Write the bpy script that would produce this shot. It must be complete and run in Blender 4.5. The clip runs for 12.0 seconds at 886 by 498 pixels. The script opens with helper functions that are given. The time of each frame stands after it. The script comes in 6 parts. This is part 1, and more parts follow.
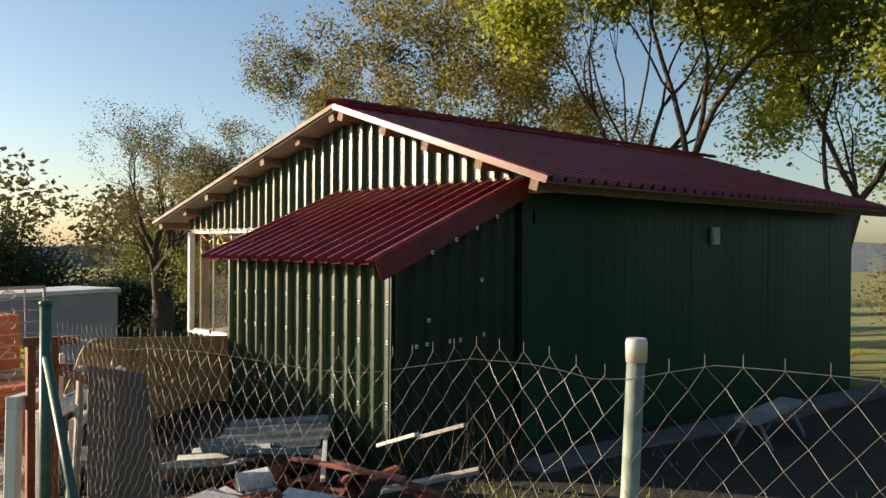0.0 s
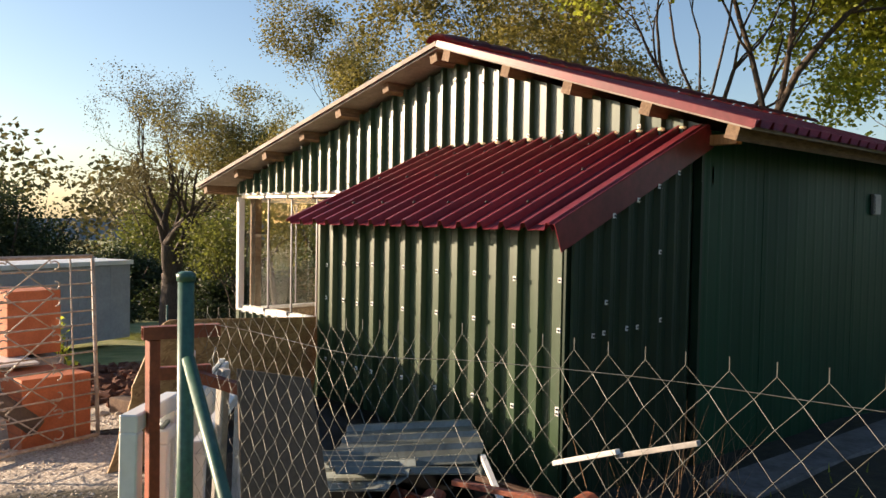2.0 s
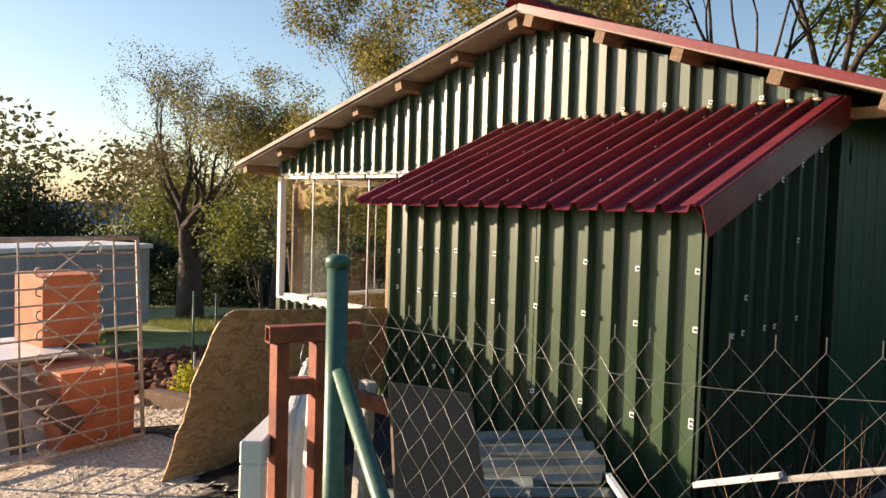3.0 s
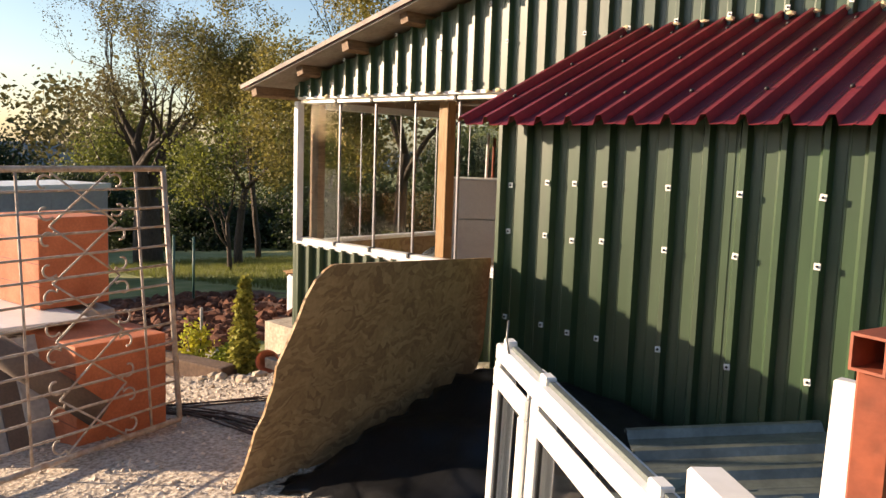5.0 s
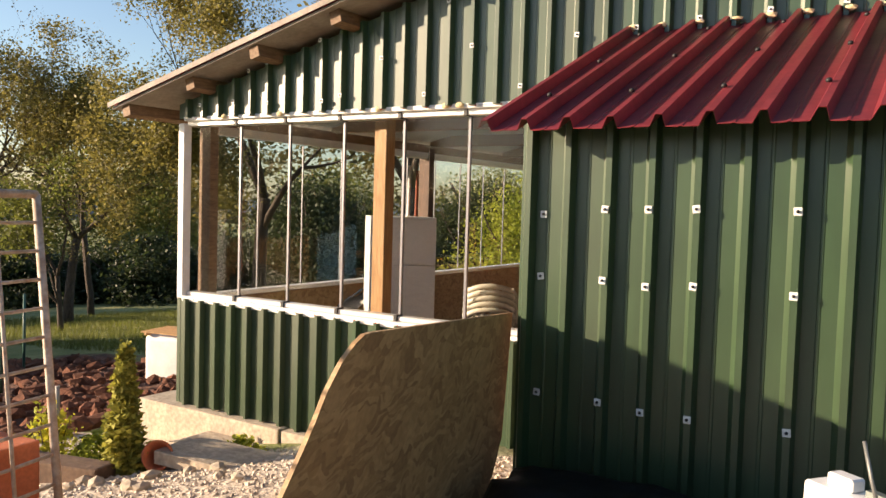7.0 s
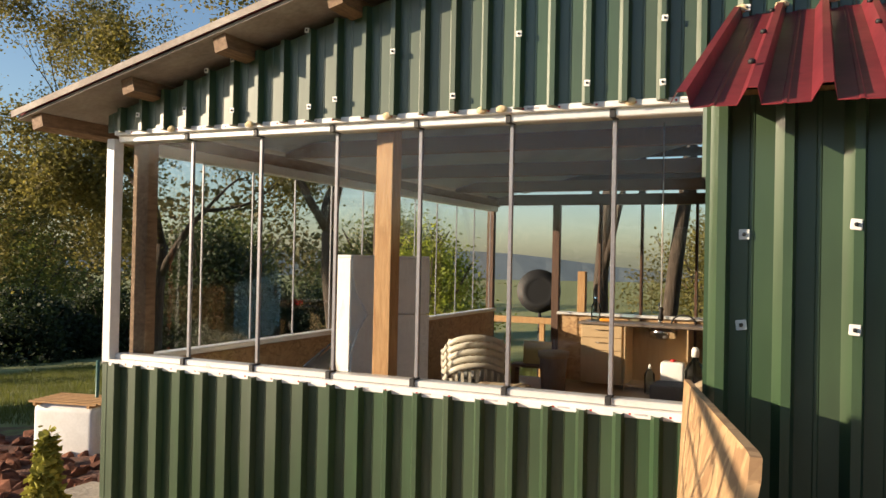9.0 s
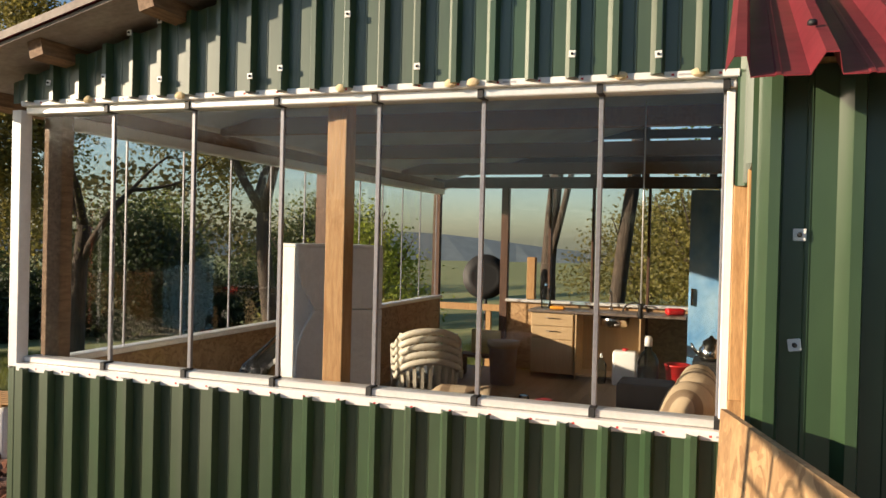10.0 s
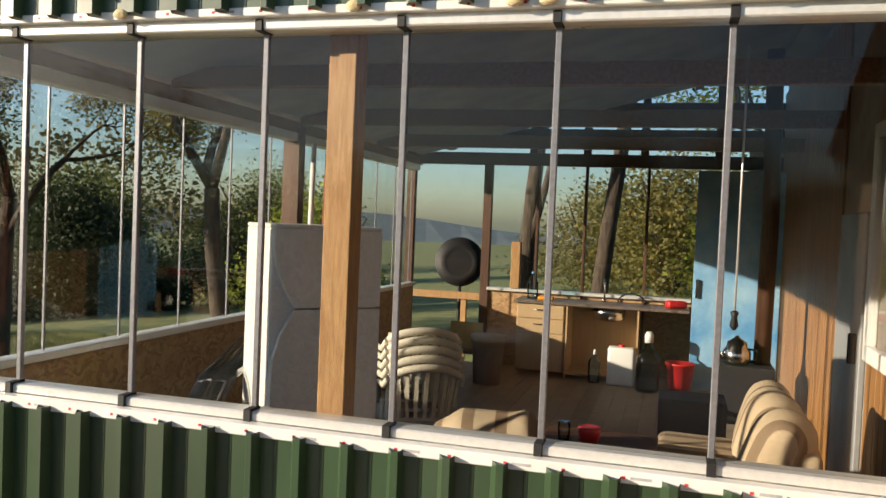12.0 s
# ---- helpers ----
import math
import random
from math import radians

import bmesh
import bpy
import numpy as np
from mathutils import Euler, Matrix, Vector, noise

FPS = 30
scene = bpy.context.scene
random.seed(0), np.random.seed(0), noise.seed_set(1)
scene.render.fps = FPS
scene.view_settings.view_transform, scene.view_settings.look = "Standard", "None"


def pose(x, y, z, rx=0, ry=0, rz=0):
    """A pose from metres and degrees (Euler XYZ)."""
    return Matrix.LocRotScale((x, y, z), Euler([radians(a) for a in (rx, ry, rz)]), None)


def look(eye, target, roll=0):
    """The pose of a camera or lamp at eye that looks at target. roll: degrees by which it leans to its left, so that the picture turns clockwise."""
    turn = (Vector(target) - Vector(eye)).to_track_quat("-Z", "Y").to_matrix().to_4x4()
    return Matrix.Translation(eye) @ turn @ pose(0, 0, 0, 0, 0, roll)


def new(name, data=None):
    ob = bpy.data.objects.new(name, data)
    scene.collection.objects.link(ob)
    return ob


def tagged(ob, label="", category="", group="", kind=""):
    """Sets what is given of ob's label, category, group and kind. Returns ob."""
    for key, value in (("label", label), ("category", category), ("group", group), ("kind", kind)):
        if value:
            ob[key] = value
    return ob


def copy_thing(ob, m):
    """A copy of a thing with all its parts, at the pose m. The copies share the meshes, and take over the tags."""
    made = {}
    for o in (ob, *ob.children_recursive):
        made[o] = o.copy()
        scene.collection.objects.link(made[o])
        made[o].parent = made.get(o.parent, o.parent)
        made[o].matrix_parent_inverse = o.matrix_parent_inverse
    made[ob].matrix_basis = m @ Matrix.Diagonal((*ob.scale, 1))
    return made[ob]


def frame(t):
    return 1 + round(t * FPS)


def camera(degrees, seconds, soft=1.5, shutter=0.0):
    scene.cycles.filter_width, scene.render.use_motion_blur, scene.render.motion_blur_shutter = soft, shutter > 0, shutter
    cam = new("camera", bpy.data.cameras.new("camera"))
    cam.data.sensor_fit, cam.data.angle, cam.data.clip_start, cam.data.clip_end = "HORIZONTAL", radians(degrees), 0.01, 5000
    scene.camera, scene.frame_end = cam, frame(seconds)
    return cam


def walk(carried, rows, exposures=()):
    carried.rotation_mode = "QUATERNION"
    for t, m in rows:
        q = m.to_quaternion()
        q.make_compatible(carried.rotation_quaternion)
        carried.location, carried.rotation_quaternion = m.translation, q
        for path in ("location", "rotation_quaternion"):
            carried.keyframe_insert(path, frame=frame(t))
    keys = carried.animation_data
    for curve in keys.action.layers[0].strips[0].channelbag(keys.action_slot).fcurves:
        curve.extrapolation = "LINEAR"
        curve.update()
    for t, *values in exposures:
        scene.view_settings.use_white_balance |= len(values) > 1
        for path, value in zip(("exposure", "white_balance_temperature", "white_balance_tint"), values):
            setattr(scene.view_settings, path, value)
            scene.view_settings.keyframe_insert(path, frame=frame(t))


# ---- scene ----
cam = camera(57.0, 12.0)
PATH = [
    (0, (5.287, -5.891, 2.158), (3.81, -4.543, 2.147), 0.4),
    (0.5, (4.826, -5.883, 2.159), (3.377, -4.505, 2.117), 1.2),
    (1, (4.329, -5.899, 2.128), (2.877, -4.528, 2.014), 0.6),
    (1.5, (3.77, -5.834, 2.071), (2.301, -4.48, 1.978), 1.4),
    (2, (3.285, -5.808, 2.036), (1.821, -4.448, 1.967), 1.0),
    (2.5, (2.768, -5.741, 1.998), (1.291, -4.395, 1.916), 1.2),
    (3, (2.308, -5.76, 1.968), (0.832, -4.414, 1.87), 1.7),
    (3.5, (1.832, -5.726, 1.917), (0.384, -4.351, 1.801), 1.3),
    (5.5, (0.046, -5.536, 1.793), (-1.304, -4.083, 1.53), 1.7),
    (6, (-0.347, -5.411, 1.762), (-1.649, -3.914, 1.508), 0.6),
    (6.5, (-0.726, -5.266, 1.699), (-1.935, -3.684, 1.505), 1.7),
    (7, (-1.164, -5.081, 1.643), (-2.237, -3.396, 1.537), 1.7),
    (9, (-2.645, -4.374, 1.522), (-3.474, -2.554, 1.542), 1.2),
    (9.5, (-2.85, -4.163, 1.549), (-3.551, -2.289, 1.546), 0.8),
    (10, (-3.009, -3.921, 1.582), (-3.689, -2.04, 1.558), 1.4),
    (10.5, (-3.234, -3.687, 1.546), (-3.82, -1.775, 1.496), 1.9),
    (11, (-3.367, -3.335, 1.522), (-3.858, -1.397, 1.471), 1.2),
    (11.5, (-3.582, -3.084, 1.564), (-4.078, -1.147, 1.496), 2.6),
    (12, (-3.805, -2.898, 1.575), (-4.355, -0.977, 1.508), 2.4),
]
walk(cam, [(t, look(eye, target, roll)) for t, eye, target, roll in PATH], [(0, 1.02, 6800, 13), (1, 1.12, 6800, 14), (2.5, 1.30, 6800, 16), (5.5, 1.28, 6850, 17), (7, 1.34, 6850, 16), (9, 0.98, 6500, 12), (10.5, 0.80, 6350, 11), (12, 0.74, 6100, 8)])

# ---- light ----
SUN_DIR = Vector((1.56, 1.0, -0.43)).normalized()
sun_data = bpy.data.lights.new("sun", "SUN")
sun_data.energy, sun_data.angle, sun_data.color = 5.0, radians(0.6), (1.0, 0.80, 0.57)
sun = new("sun", sun_data)
sun.rotation_mode = "QUATERNION"
sun.rotation_quaternion = SUN_DIR.to_track_quat("-Z", "Y")
world = bpy.data.worlds.new("sky")
scene.world = world
world.use_nodes = True
wn, wl = world.node_tree.nodes, world.node_tree.links
sky = wn.new("ShaderNodeTexSky")
sky.sky_type, sky.sun_disc = "NISHITA", False
sky.sun_elevation, sky.sun_rotation = radians(13.1), math.atan2(-SUN_DIR.x, -SUN_DIR.y)
sky.air_density, sky.dust_density, sky.ozone_density = 1.0, 0.8, 2.4
wl.new(sky.outputs[0], wn["Background"].inputs[0])
wn["Background"].inputs[1].default_value = 0.088


# ---- materials ----
def material(name, color, rough=0.6, metal=0.0, second=None, scale=6.0, stretch=(1, 1, 1), bump=0.0, fine=60.0, speck=0.12, vary=0.0, spec=0.5, trans=0.0, islands=False):
    """A painted, wooden, mineral or woven surface: two colours mixed by a broad noise, a fine grain, relief and a change from piece to piece."""
    m = bpy.data.materials.new(name)
    m.use_nodes = True
    n, l = m.node_tree.nodes, m.node_tree.links
    b = n["Principled BSDF"]
    second = second or tuple(c * 0.72 for c in color)
    co = n.new("ShaderNodeTexCoord")
    mp = n.new("ShaderNodeMapping")
    mp.inputs["Scale"].default_value = stretch
    l.new(co.outputs["Object"], mp.inputs[0])
    big = n.new("ShaderNodeTexNoise")
    big.inputs["Scale"].default_value, big.inputs["Detail"].default_value = scale, 6.0
    l.new(mp.outputs[0], big.inputs["Vector"])
    ramp = n.new("ShaderNodeValToRGB")
    ramp.color_ramp.elements[0].position, ramp.color_ramp.elements[1].position = 0.36, 0.66
    ramp.color_ramp.elements[0].color, ramp.color_ramp.elements[1].color = (*color, 1), (*second, 1)
    l.new(big.outputs[0], ramp.inputs[0])
    small = n.new("ShaderNodeTexNoise")
    small.inputs["Scale"].default_value, small.inputs["Detail"].default_value = fine, 3.0
    l.new(mp.outputs[0], small.inputs["Vector"])
    mul = n.new("ShaderNodeMapRange")
    mul.inputs["From Min"].default_value, mul.inputs["From Max"].default_value = 0.3, 0.7
    mul.inputs["To Min"].default_value, mul.inputs["To Max"].default_value = 1 - speck, 1 + speck
    l.new(small.outputs[0], mul.inputs[0])
    hsv = n.new("ShaderNodeHueSaturation")
    l.new(ramp.outputs[0], hsv.inputs["Color"])
    l.new(mul.outputs[0], hsv.inputs["Value"])
    last = hsv
    if vary:
        src = n.new("ShaderNodeNewGeometry" if islands else "ShaderNodeObjectInfo")
        rng = n.new("ShaderNodeMapRange")
        rng.inputs["To Min"].default_value, rng.inputs["To Max"].default_value = 1 - vary, 1 + vary
        l.new(src.outputs["Random Per Island" if islands else "Random"], rng.inputs[0])
        last = n.new("ShaderNodeHueSaturation")
        l.new(hsv.outputs[0], last.inputs["Color"])
        l.new(rng.outputs[0], last.inputs["Value"])
    l.new(last.outputs[0], b.inputs["Base Color"])
    rr = n.new("ShaderNodeMapRange")
    rr.inputs["To Min"].default_value, rr.inputs["To Max"].default_value = max(0.03, rough - 0.12), min(1, rough + 0.12)
    l.new(big.outputs[0], rr.inputs[0])
    l.new(rr.outputs[0], b.inputs["Roughness"])
    b.inputs["Metallic"].default_value = metal
    b.inputs["Specular IOR Level"].default_value = spec
    if bump:
        bp = n.new("ShaderNodeBump")
        bp.inputs["Strength"].default_value, bp.inputs["Distance"].default_value = 1.0, bump
        l.new(small.outputs[0], bp.inputs["Height"])
        l.new(bp.outputs[0], b.inputs["Normal"])
    if trans:
        t = n.new("ShaderNodeBsdfTranslucent")
        l.new(last.outputs[0], t.inputs[0])
        mix = n.new("ShaderNodeMixShader")
        mix.inputs[0].default_value = trans
        l.new(b.outputs[0], mix.inputs[1])
        l.new(t.outputs[0], mix.inputs[2])
        l.new(mix.outputs[0], n["Material Output"].inputs[0])
    return m


def glass_material(name, tint=(1, 1, 1), rough=0.0, ior=1.5):
    m = bpy.data.materials.new(name)
    m.use_nodes = True
    n, l = m.node_tree.nodes, m.node_tree.links
    n.remove(n["Principled BSDF"])
    tr, gl, fr, mix = n.new("ShaderNodeBsdfTransparent"), n.new("ShaderNodeBsdfGlossy"), n.new("ShaderNodeFresnel"), n.new("ShaderNodeMixShader")
    tr.inputs[0].default_value = (*tint, 1)
    gl.inputs["Roughness"].default_value, fr.inputs[0].default_value = rough, ior
    l.new(fr.outputs[0], mix.inputs[0])
    l.new(tr.outputs[0], mix.inputs[1])
    l.new(gl.outputs[0], mix.inputs[2])
    l.new(mix.outputs[0], n["Material Output"].inputs[0])
    return m


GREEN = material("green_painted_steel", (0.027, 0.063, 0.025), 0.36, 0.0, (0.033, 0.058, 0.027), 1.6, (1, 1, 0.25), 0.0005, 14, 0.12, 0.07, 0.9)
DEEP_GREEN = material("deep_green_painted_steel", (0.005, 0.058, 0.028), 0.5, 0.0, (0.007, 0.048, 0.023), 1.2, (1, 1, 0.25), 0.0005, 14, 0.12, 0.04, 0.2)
MAROON = material("maroon_painted_steel", (0.200, 0.028, 0.036), 0.36, 0.0, (0.140, 0.020, 0.027), 2.0, (1, 1, 1), 0.0005, 20, 0.16, 0.05, 0.35)
# the lean-to green again, painted darker for its shaded end wall and trims
SHADE_GREEN = material("green_steel_darkened_for_shade", (0.015, 0.036, 0.020), 0.5, 0.0, (0.012, 0.030, 0.017), 1.4, (1, 1, 0.25), 0.0005, 14, 0.12, 0.05, 0.3)
ZINC = material("galvanised_steel", (0.22, 0.25, 0.23), 0.45, 0.6, (0.13, 0.15, 0.14), 5, (1, 1, 1), 0.0004, 40, 0.15)
WHITE = material("white_pvc", (0.80, 0.80, 0.78), 0.35, 0, (0.70, 0.69, 0.66), 3, (1, 1, 1), 0, 30, 0.04)
EDGE = material("grey_glass_edge", (0.25, 0.25, 0.27), 0.4, 0.4, (0.20, 0.20, 0.22), 4)
ALU = material("aluminium_track", (0.78, 0.77, 0.74), 0.32, 0.35, (0.70, 0.69, 0.66), 4, (1, 1, 1), 0, 40, 0.05)
PINE = material("pine_wood", (0.46, 0.27, 0.11), 0.6, 0, (0.34, 0.18, 0.065), 9, (6, 6, 0.7), 0.0012, 45, 0.16, 0.10)
PINE_OLD = material("weathered_pine", (0.24, 0.15, 0.085), 0.75, 0, (0.15, 0.09, 0.05), 8, (6, 1, 6), 0.0015, 45, 0.2, 0.12)
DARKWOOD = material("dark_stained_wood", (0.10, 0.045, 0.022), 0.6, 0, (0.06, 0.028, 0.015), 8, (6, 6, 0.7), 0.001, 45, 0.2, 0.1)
PANELWOOD = material("varnished_pine_panel", (0.31, 0.155, 0.050), 0.5, 0, (0.22, 0.105, 0.032), 7, (5, 5, 0.5), 0.0008, 40, 0.16, 0.12)
FLOORWOOD = material("worn_floor_boards", (0.38, 0.28, 0.17), 0.6, 0, (0.27, 0.19, 0.11), 6, (1, 8, 1), 0.0008, 40, 0.15, 0.12)
SOFFIT = material("grey_soffit_board", (0.34, 0.30, 0.26), 0.75, 0, (0.26, 0.22, 0.19), 5, (1, 1, 1), 0.0008, 30, 0.12)
CEIL = material("ceiling_sheet", (0.32, 0.33, 0.34), 0.5, 0.2, (0.26, 0.27, 0.28), 3, (1, 1, 1), 0.0004, 30, 0.08)
CONCRETE = material("rough_concrete", (0.50, 0.42, 0.32), 0.9, 0, (0.37, 0.31, 0.24), 5, (1, 1, 1), 0.006, 26, 0.22, 0.1)
BLACK = material("black_rubber", (0.015, 0.015, 0.016), 0.6)
STEEL = material("stainless_steel", (0.62, 0.61, 0.59), 0.18, 1.0)
RUST = material("red_primer_steel", (0.28, 0.070, 0.032), 0.6, 0, (0.17, 0.042, 0.022), 7, (1, 1, 1), 0.001, 40, 0.2)
FENCE_GREEN = material("green_enamel_post", (0.030, 0.105, 0.075), 0.42, 0, (0.06, 0.13, 0.10), 9, (1, 1, 1), 0.0006, 50, 0.2)
WIRE = material("galvanised_wire", (0.21, 0.22, 0.21), 0.5, 0.4, (0.14, 0.135, 0.125), 20)
IRON = material("cream_painted_iron", (0.52, 0.44, 0.36), 0.55, 0, (0.38, 0.26, 0.18), 18, (1, 1, 1), 0.0006, 60, 0.15)
TERRACOTTA = material("orange_hollow_brick", (0.54, 0.17, 0.075), 0.8, 0, (0.44, 0.13, 0.055), 6, (1, 1, 1), 0.001, 60, 0.12, 0.05)
GLASS = glass_material("window_glass", (0.97, 0.98, 0.98), 0.0, 1.53)
CLEARED = glass_material("pane_inner_face", (0.97, 0.98, 0.98), 0.0, 1.0001)
SOFA = material("beige_upholstery", (0.42, 0.33, 0.22), 0.9, 0, (0.34, 0.26, 0.17), 5, (1, 1, 1), 0.002, 120, 0.12)
FRIDGE = material("white_enamel", (0.74, 0.73, 0.70), 0.3, 0, (0.70, 0.69, 0.66), 2)
PLASTIC = material("cream_plastic", (0.62, 0.58, 0.48), 0.45, 0, (0.56, 0.52, 0.42), 4)
BLUE = material("blue_painted_door", (0.10, 0.30, 0.58), 0.5, 0, (0.30, 0.50, 0.68), 2.2, (1, 1, 1), 0.0005, 20, 0.1)
BEECH = material("beech_laminate", (0.50, 0.36, 0.20), 0.45, 0, (0.44, 0.31, 0.17), 5, (8, 8, 0.8), 0, 40, 0.06)
GRANITE = material("dark_worktop", (0.20, 0.16, 0.13), 0.35, 0, (0.10, 0.08, 0.07), 45, (1, 1, 1), 0, 120, 0.3)
RED = material("red_plastic", (0.58, 0.02, 0.02), 0.4)
GREYCARD = material("brown_fibreboard", (0.150, 0.108, 0.082), 0.8, 0, (0.12, 0.085, 0.065), 3, (1, 1, 1), 0.0006, 60, 0.12)
BARK = material("oak_bark", (0.085, 0.062, 0.045), 0.95, 0, (0.05, 0.037, 0.028), 6, (3, 3, 0.6), 0.02, 14, 0.3)
LEAF_BRIGHT = material("spring_oak_leaves", (0.34, 0.37, 0.045), 0.55, 0, (0.23, 0.27, 0.036), 0.7, (1, 1, 1), 0, 8, 0.2, 0.35, 0.4, 0.6, True)
LEAF_OLIVE = material("olive_young_leaves", (0.24, 0.20, 0.05), 0.6, 0, (0.16, 0.15, 0.04), 0.7, (1, 1, 1), 0, 8, 0.2, 0.35, 0.4, 0.45, True)
LEAF_MID = material("green_oak_leaves", (0.17, 0.185, 0.035), 0.6, 0, (0.10, 0.115, 0.026), 0.7, (1, 1, 1), 0, 8, 0.2, 0.35, 0.4, 0.45, True)
LEAF_BROWN = material("brownish_budding_woods", (0.15, 0.125, 0.05), 0.7, 0, (0.09, 0.085, 0.032), 0.2, (1, 1, 1), 0, 8, 0.2, 0.35, 0.4, 0.35, True)
LEAF_DARK = material("dark_hedge_leaves", (0.045, 0.065, 0.020), 0.6, 0, (0.030, 0.042, 0.014), 0.6, (1, 1, 1), 0, 6, 0.25, 0.35, 0.4, 0.35, True)


def osb_material(name, a, b, c):
    m = material(name, a, 0.7, 0, b, 3, (1, 1, 1), 0.0012, 40, 0.12)
    n, l = m.node_tree.nodes, m.node_tree.links
    bsdf = n["Principled BSDF"]
    vor = n.new("ShaderNodeTexVoronoi")
    vor.inputs["Scale"].default_value = 16.0
    co, mp, wob = n.new("ShaderNodeTexCoord"), n.new("ShaderNodeMapping"), n.new("ShaderNodeTexNoise")
    mp.inputs["Scale"].default_value = (1, 1, 2.4)
    wob.inputs["Scale"].default_value = 5.0
    add = n.new("ShaderNodeVectorMath")
    add.operation = "MULTIPLY_ADD"
    add.inputs[1].default_value = (0.3, 0.3, 0.3)
    l.new(co.outputs["Object"], wob.inputs["Vector"])
    l.new(wob.outputs["Color"], add.inputs[0])
    l.new(co.outputs["Object"], add.inputs[2])
    l.new(add.outputs[0], mp.inputs[0])
    l.new(mp.outputs[0], vor.inputs["Vector"])
    sep = n.new("ShaderNodeSeparateColor")
    l.new(vor.outputs["Color"], sep.inputs[0])
    ramp = n.new("ShaderNodeValToRGB")
    for p, col in zip((0.0, 1.0), (a, c)):
        e = ramp.color_ramp.elements[int(p)]
        e.position, e.color = p, (*col, 1)
    e = ramp.color_ramp.elements.new(0.5)
    e.color = (*b, 1)
    l.new(sep.outputs[0], ramp.inputs[0])
    hs = [x for x in n if x.type == "HUE_SAT"][0]
    for k in list(hs.inputs["Color"].links):
        l.remove(k)
    l.new(ramp.outputs[0], hs.inputs["Color"])
    return m


OSB = osb_material("osb_board", (0.46, 0.30, 0.15), (0.38, 0.235, 0.11), (0.27, 0.155, 0.072))


# ---- mesh helpers ----
def box(bm, x0, x1, y0, y1, z0, z1, m=None):
    v = [bm.verts.new(m @ Vector(p) if m else p) for p in ((x0, y0, z0), (x1, y0, z0), (x1, y1, z0), (x0, y1, z0), (x0, y0, z1), (x1, y0, z1), (x1, y1, z1), (x0, y1, z1))]
    for q in ((3, 2, 1, 0), (4, 5, 6, 7), (0, 1, 5, 4), (1, 2, 6, 5), (2, 3, 7, 6), (3, 0, 4, 7)):
        bm.faces.new([v[i] for i in q])
    return bm


def bevelled(bm, w=0.004, seg=1):
    bmesh.ops.bevel(bm, geom=bm.edges[:], offset=w, segments=seg, affect="EDGES", profile=0.7)
    return bm


def cube(x0, x1, y0, y1, z0, z1, w=0.0, m=None, seg=1):
    bm = box(bmesh.new(), x0, x1, y0, y1, z0, z1, m)
    return bevelled(bm, w, seg) if w else bm


def tube(bm, pts, r, n=8, caps=True):
    """A round bar along pts; r is one radius or one for each point."""
    pts = [Vector(p) for p in pts]
    rs = r if isinstance(r, (list, tuple)) else [r] * len(pts)
    rings, side = [], None
    for i, p in enumerate(pts):
        d = (pts[min(i + 1, len(pts) - 1)] - pts[max(i - 1, 0)]).normalized()
        if side is None or side.cross(d).length < 1e-4:
            side = d.orthogonal()
        side = (side - d * side.dot(d)).normalized()
        up = d.cross(side)
        rings.append([bm.verts.new(p + rs[i] * (math.cos(6.28319 * k / n) * side + math.sin(6.28319 * k / n) * up)) for k in range(n)])
    for a, b in zip(rings, rings[1:]):
        for k in range(n):
            bm.faces.new((a[k], a[(k + 1) % n], b[(k + 1) % n], b[k])).smooth = n > 4
    if caps and n > 2:
        bm.faces.new(rings[0][::-1])
        bm.faces.new(rings[-1])
    return bm


def lathe(bm, profile, n=20, m=None):
    """A turned shape from (radius, height) pairs."""
    rings = []
    for r, z in profile:
        ps = [Vector((max(r, 1e-4) * math.cos(6.28319 * k / n), max(r, 1e-4) * math.sin(6.28319 * k / n), z)) for k in range(n)]
        rings.append([bm.verts.new(m @ p if m else p) for p in ps])
    for a, b in zip(rings, rings[1:]):
        for k in range(n):
            bm.faces.new((a[k], a[(k + 1) % n], b[(k + 1) % n], b[k])).smooth = True
    bm.faces.new(rings[0][::-1])
    bm.faces.new(rings[-1])
    return bm


def pane(parent, x0, x1, y0, y1, z0, z1, facing, m=None, label=""):
    """A glass pane; the gloss of both faces is carried by the one that looks out along facing."""
    bm = cube(x0, x1, y0, y1, z0, z1, 0, m)
    bmesh.ops.recalc_face_normals(bm, faces=bm.faces[:])
    for f in bm.faces:
        f.material_index = 1 if f.normal.dot(Vector(facing)) > 0.8 else 0
    me = bpy.data.meshes.new("pane")
    bm.to_mesh(me)
    bm.free()
    me.materials.append(CLEARED)
    me.materials.append(GLASS)
    ob = part("pane", me, None, parent, label)
    ob.visible_shadow = False
    return ob


def to_mesh(name, bm, mat):
    me = bpy.data.meshes.new(name)
    bmesh.ops.recalc_face_normals(bm, faces=bm.faces[:])
    bm.to_mesh(me)
    bm.free()
    me.materials.append(mat)
    return me


def part(name, bm, mat, parent=None, label=""):
    ob = new(name, to_mesh(name, bm, mat) if isinstance(bm, bmesh.types.BMesh) else bm)
    if parent:
        ob.parent = parent
    return tagged(ob, label)


def thing(name, label, category, m=None, group="", kind=""):
    ob = new(name)
    ob.empty_display_size = 0.1
    if m:
        ob.matrix_basis = m
    return tagged(ob, label, category, group, kind)


def solid(name, bm, mat, label, category="", group="", kind="", m=None):
    ob = part(name, bm, mat)
    if m:
        ob.matrix_basis = m
    return tagged(ob, label, category, group, kind)


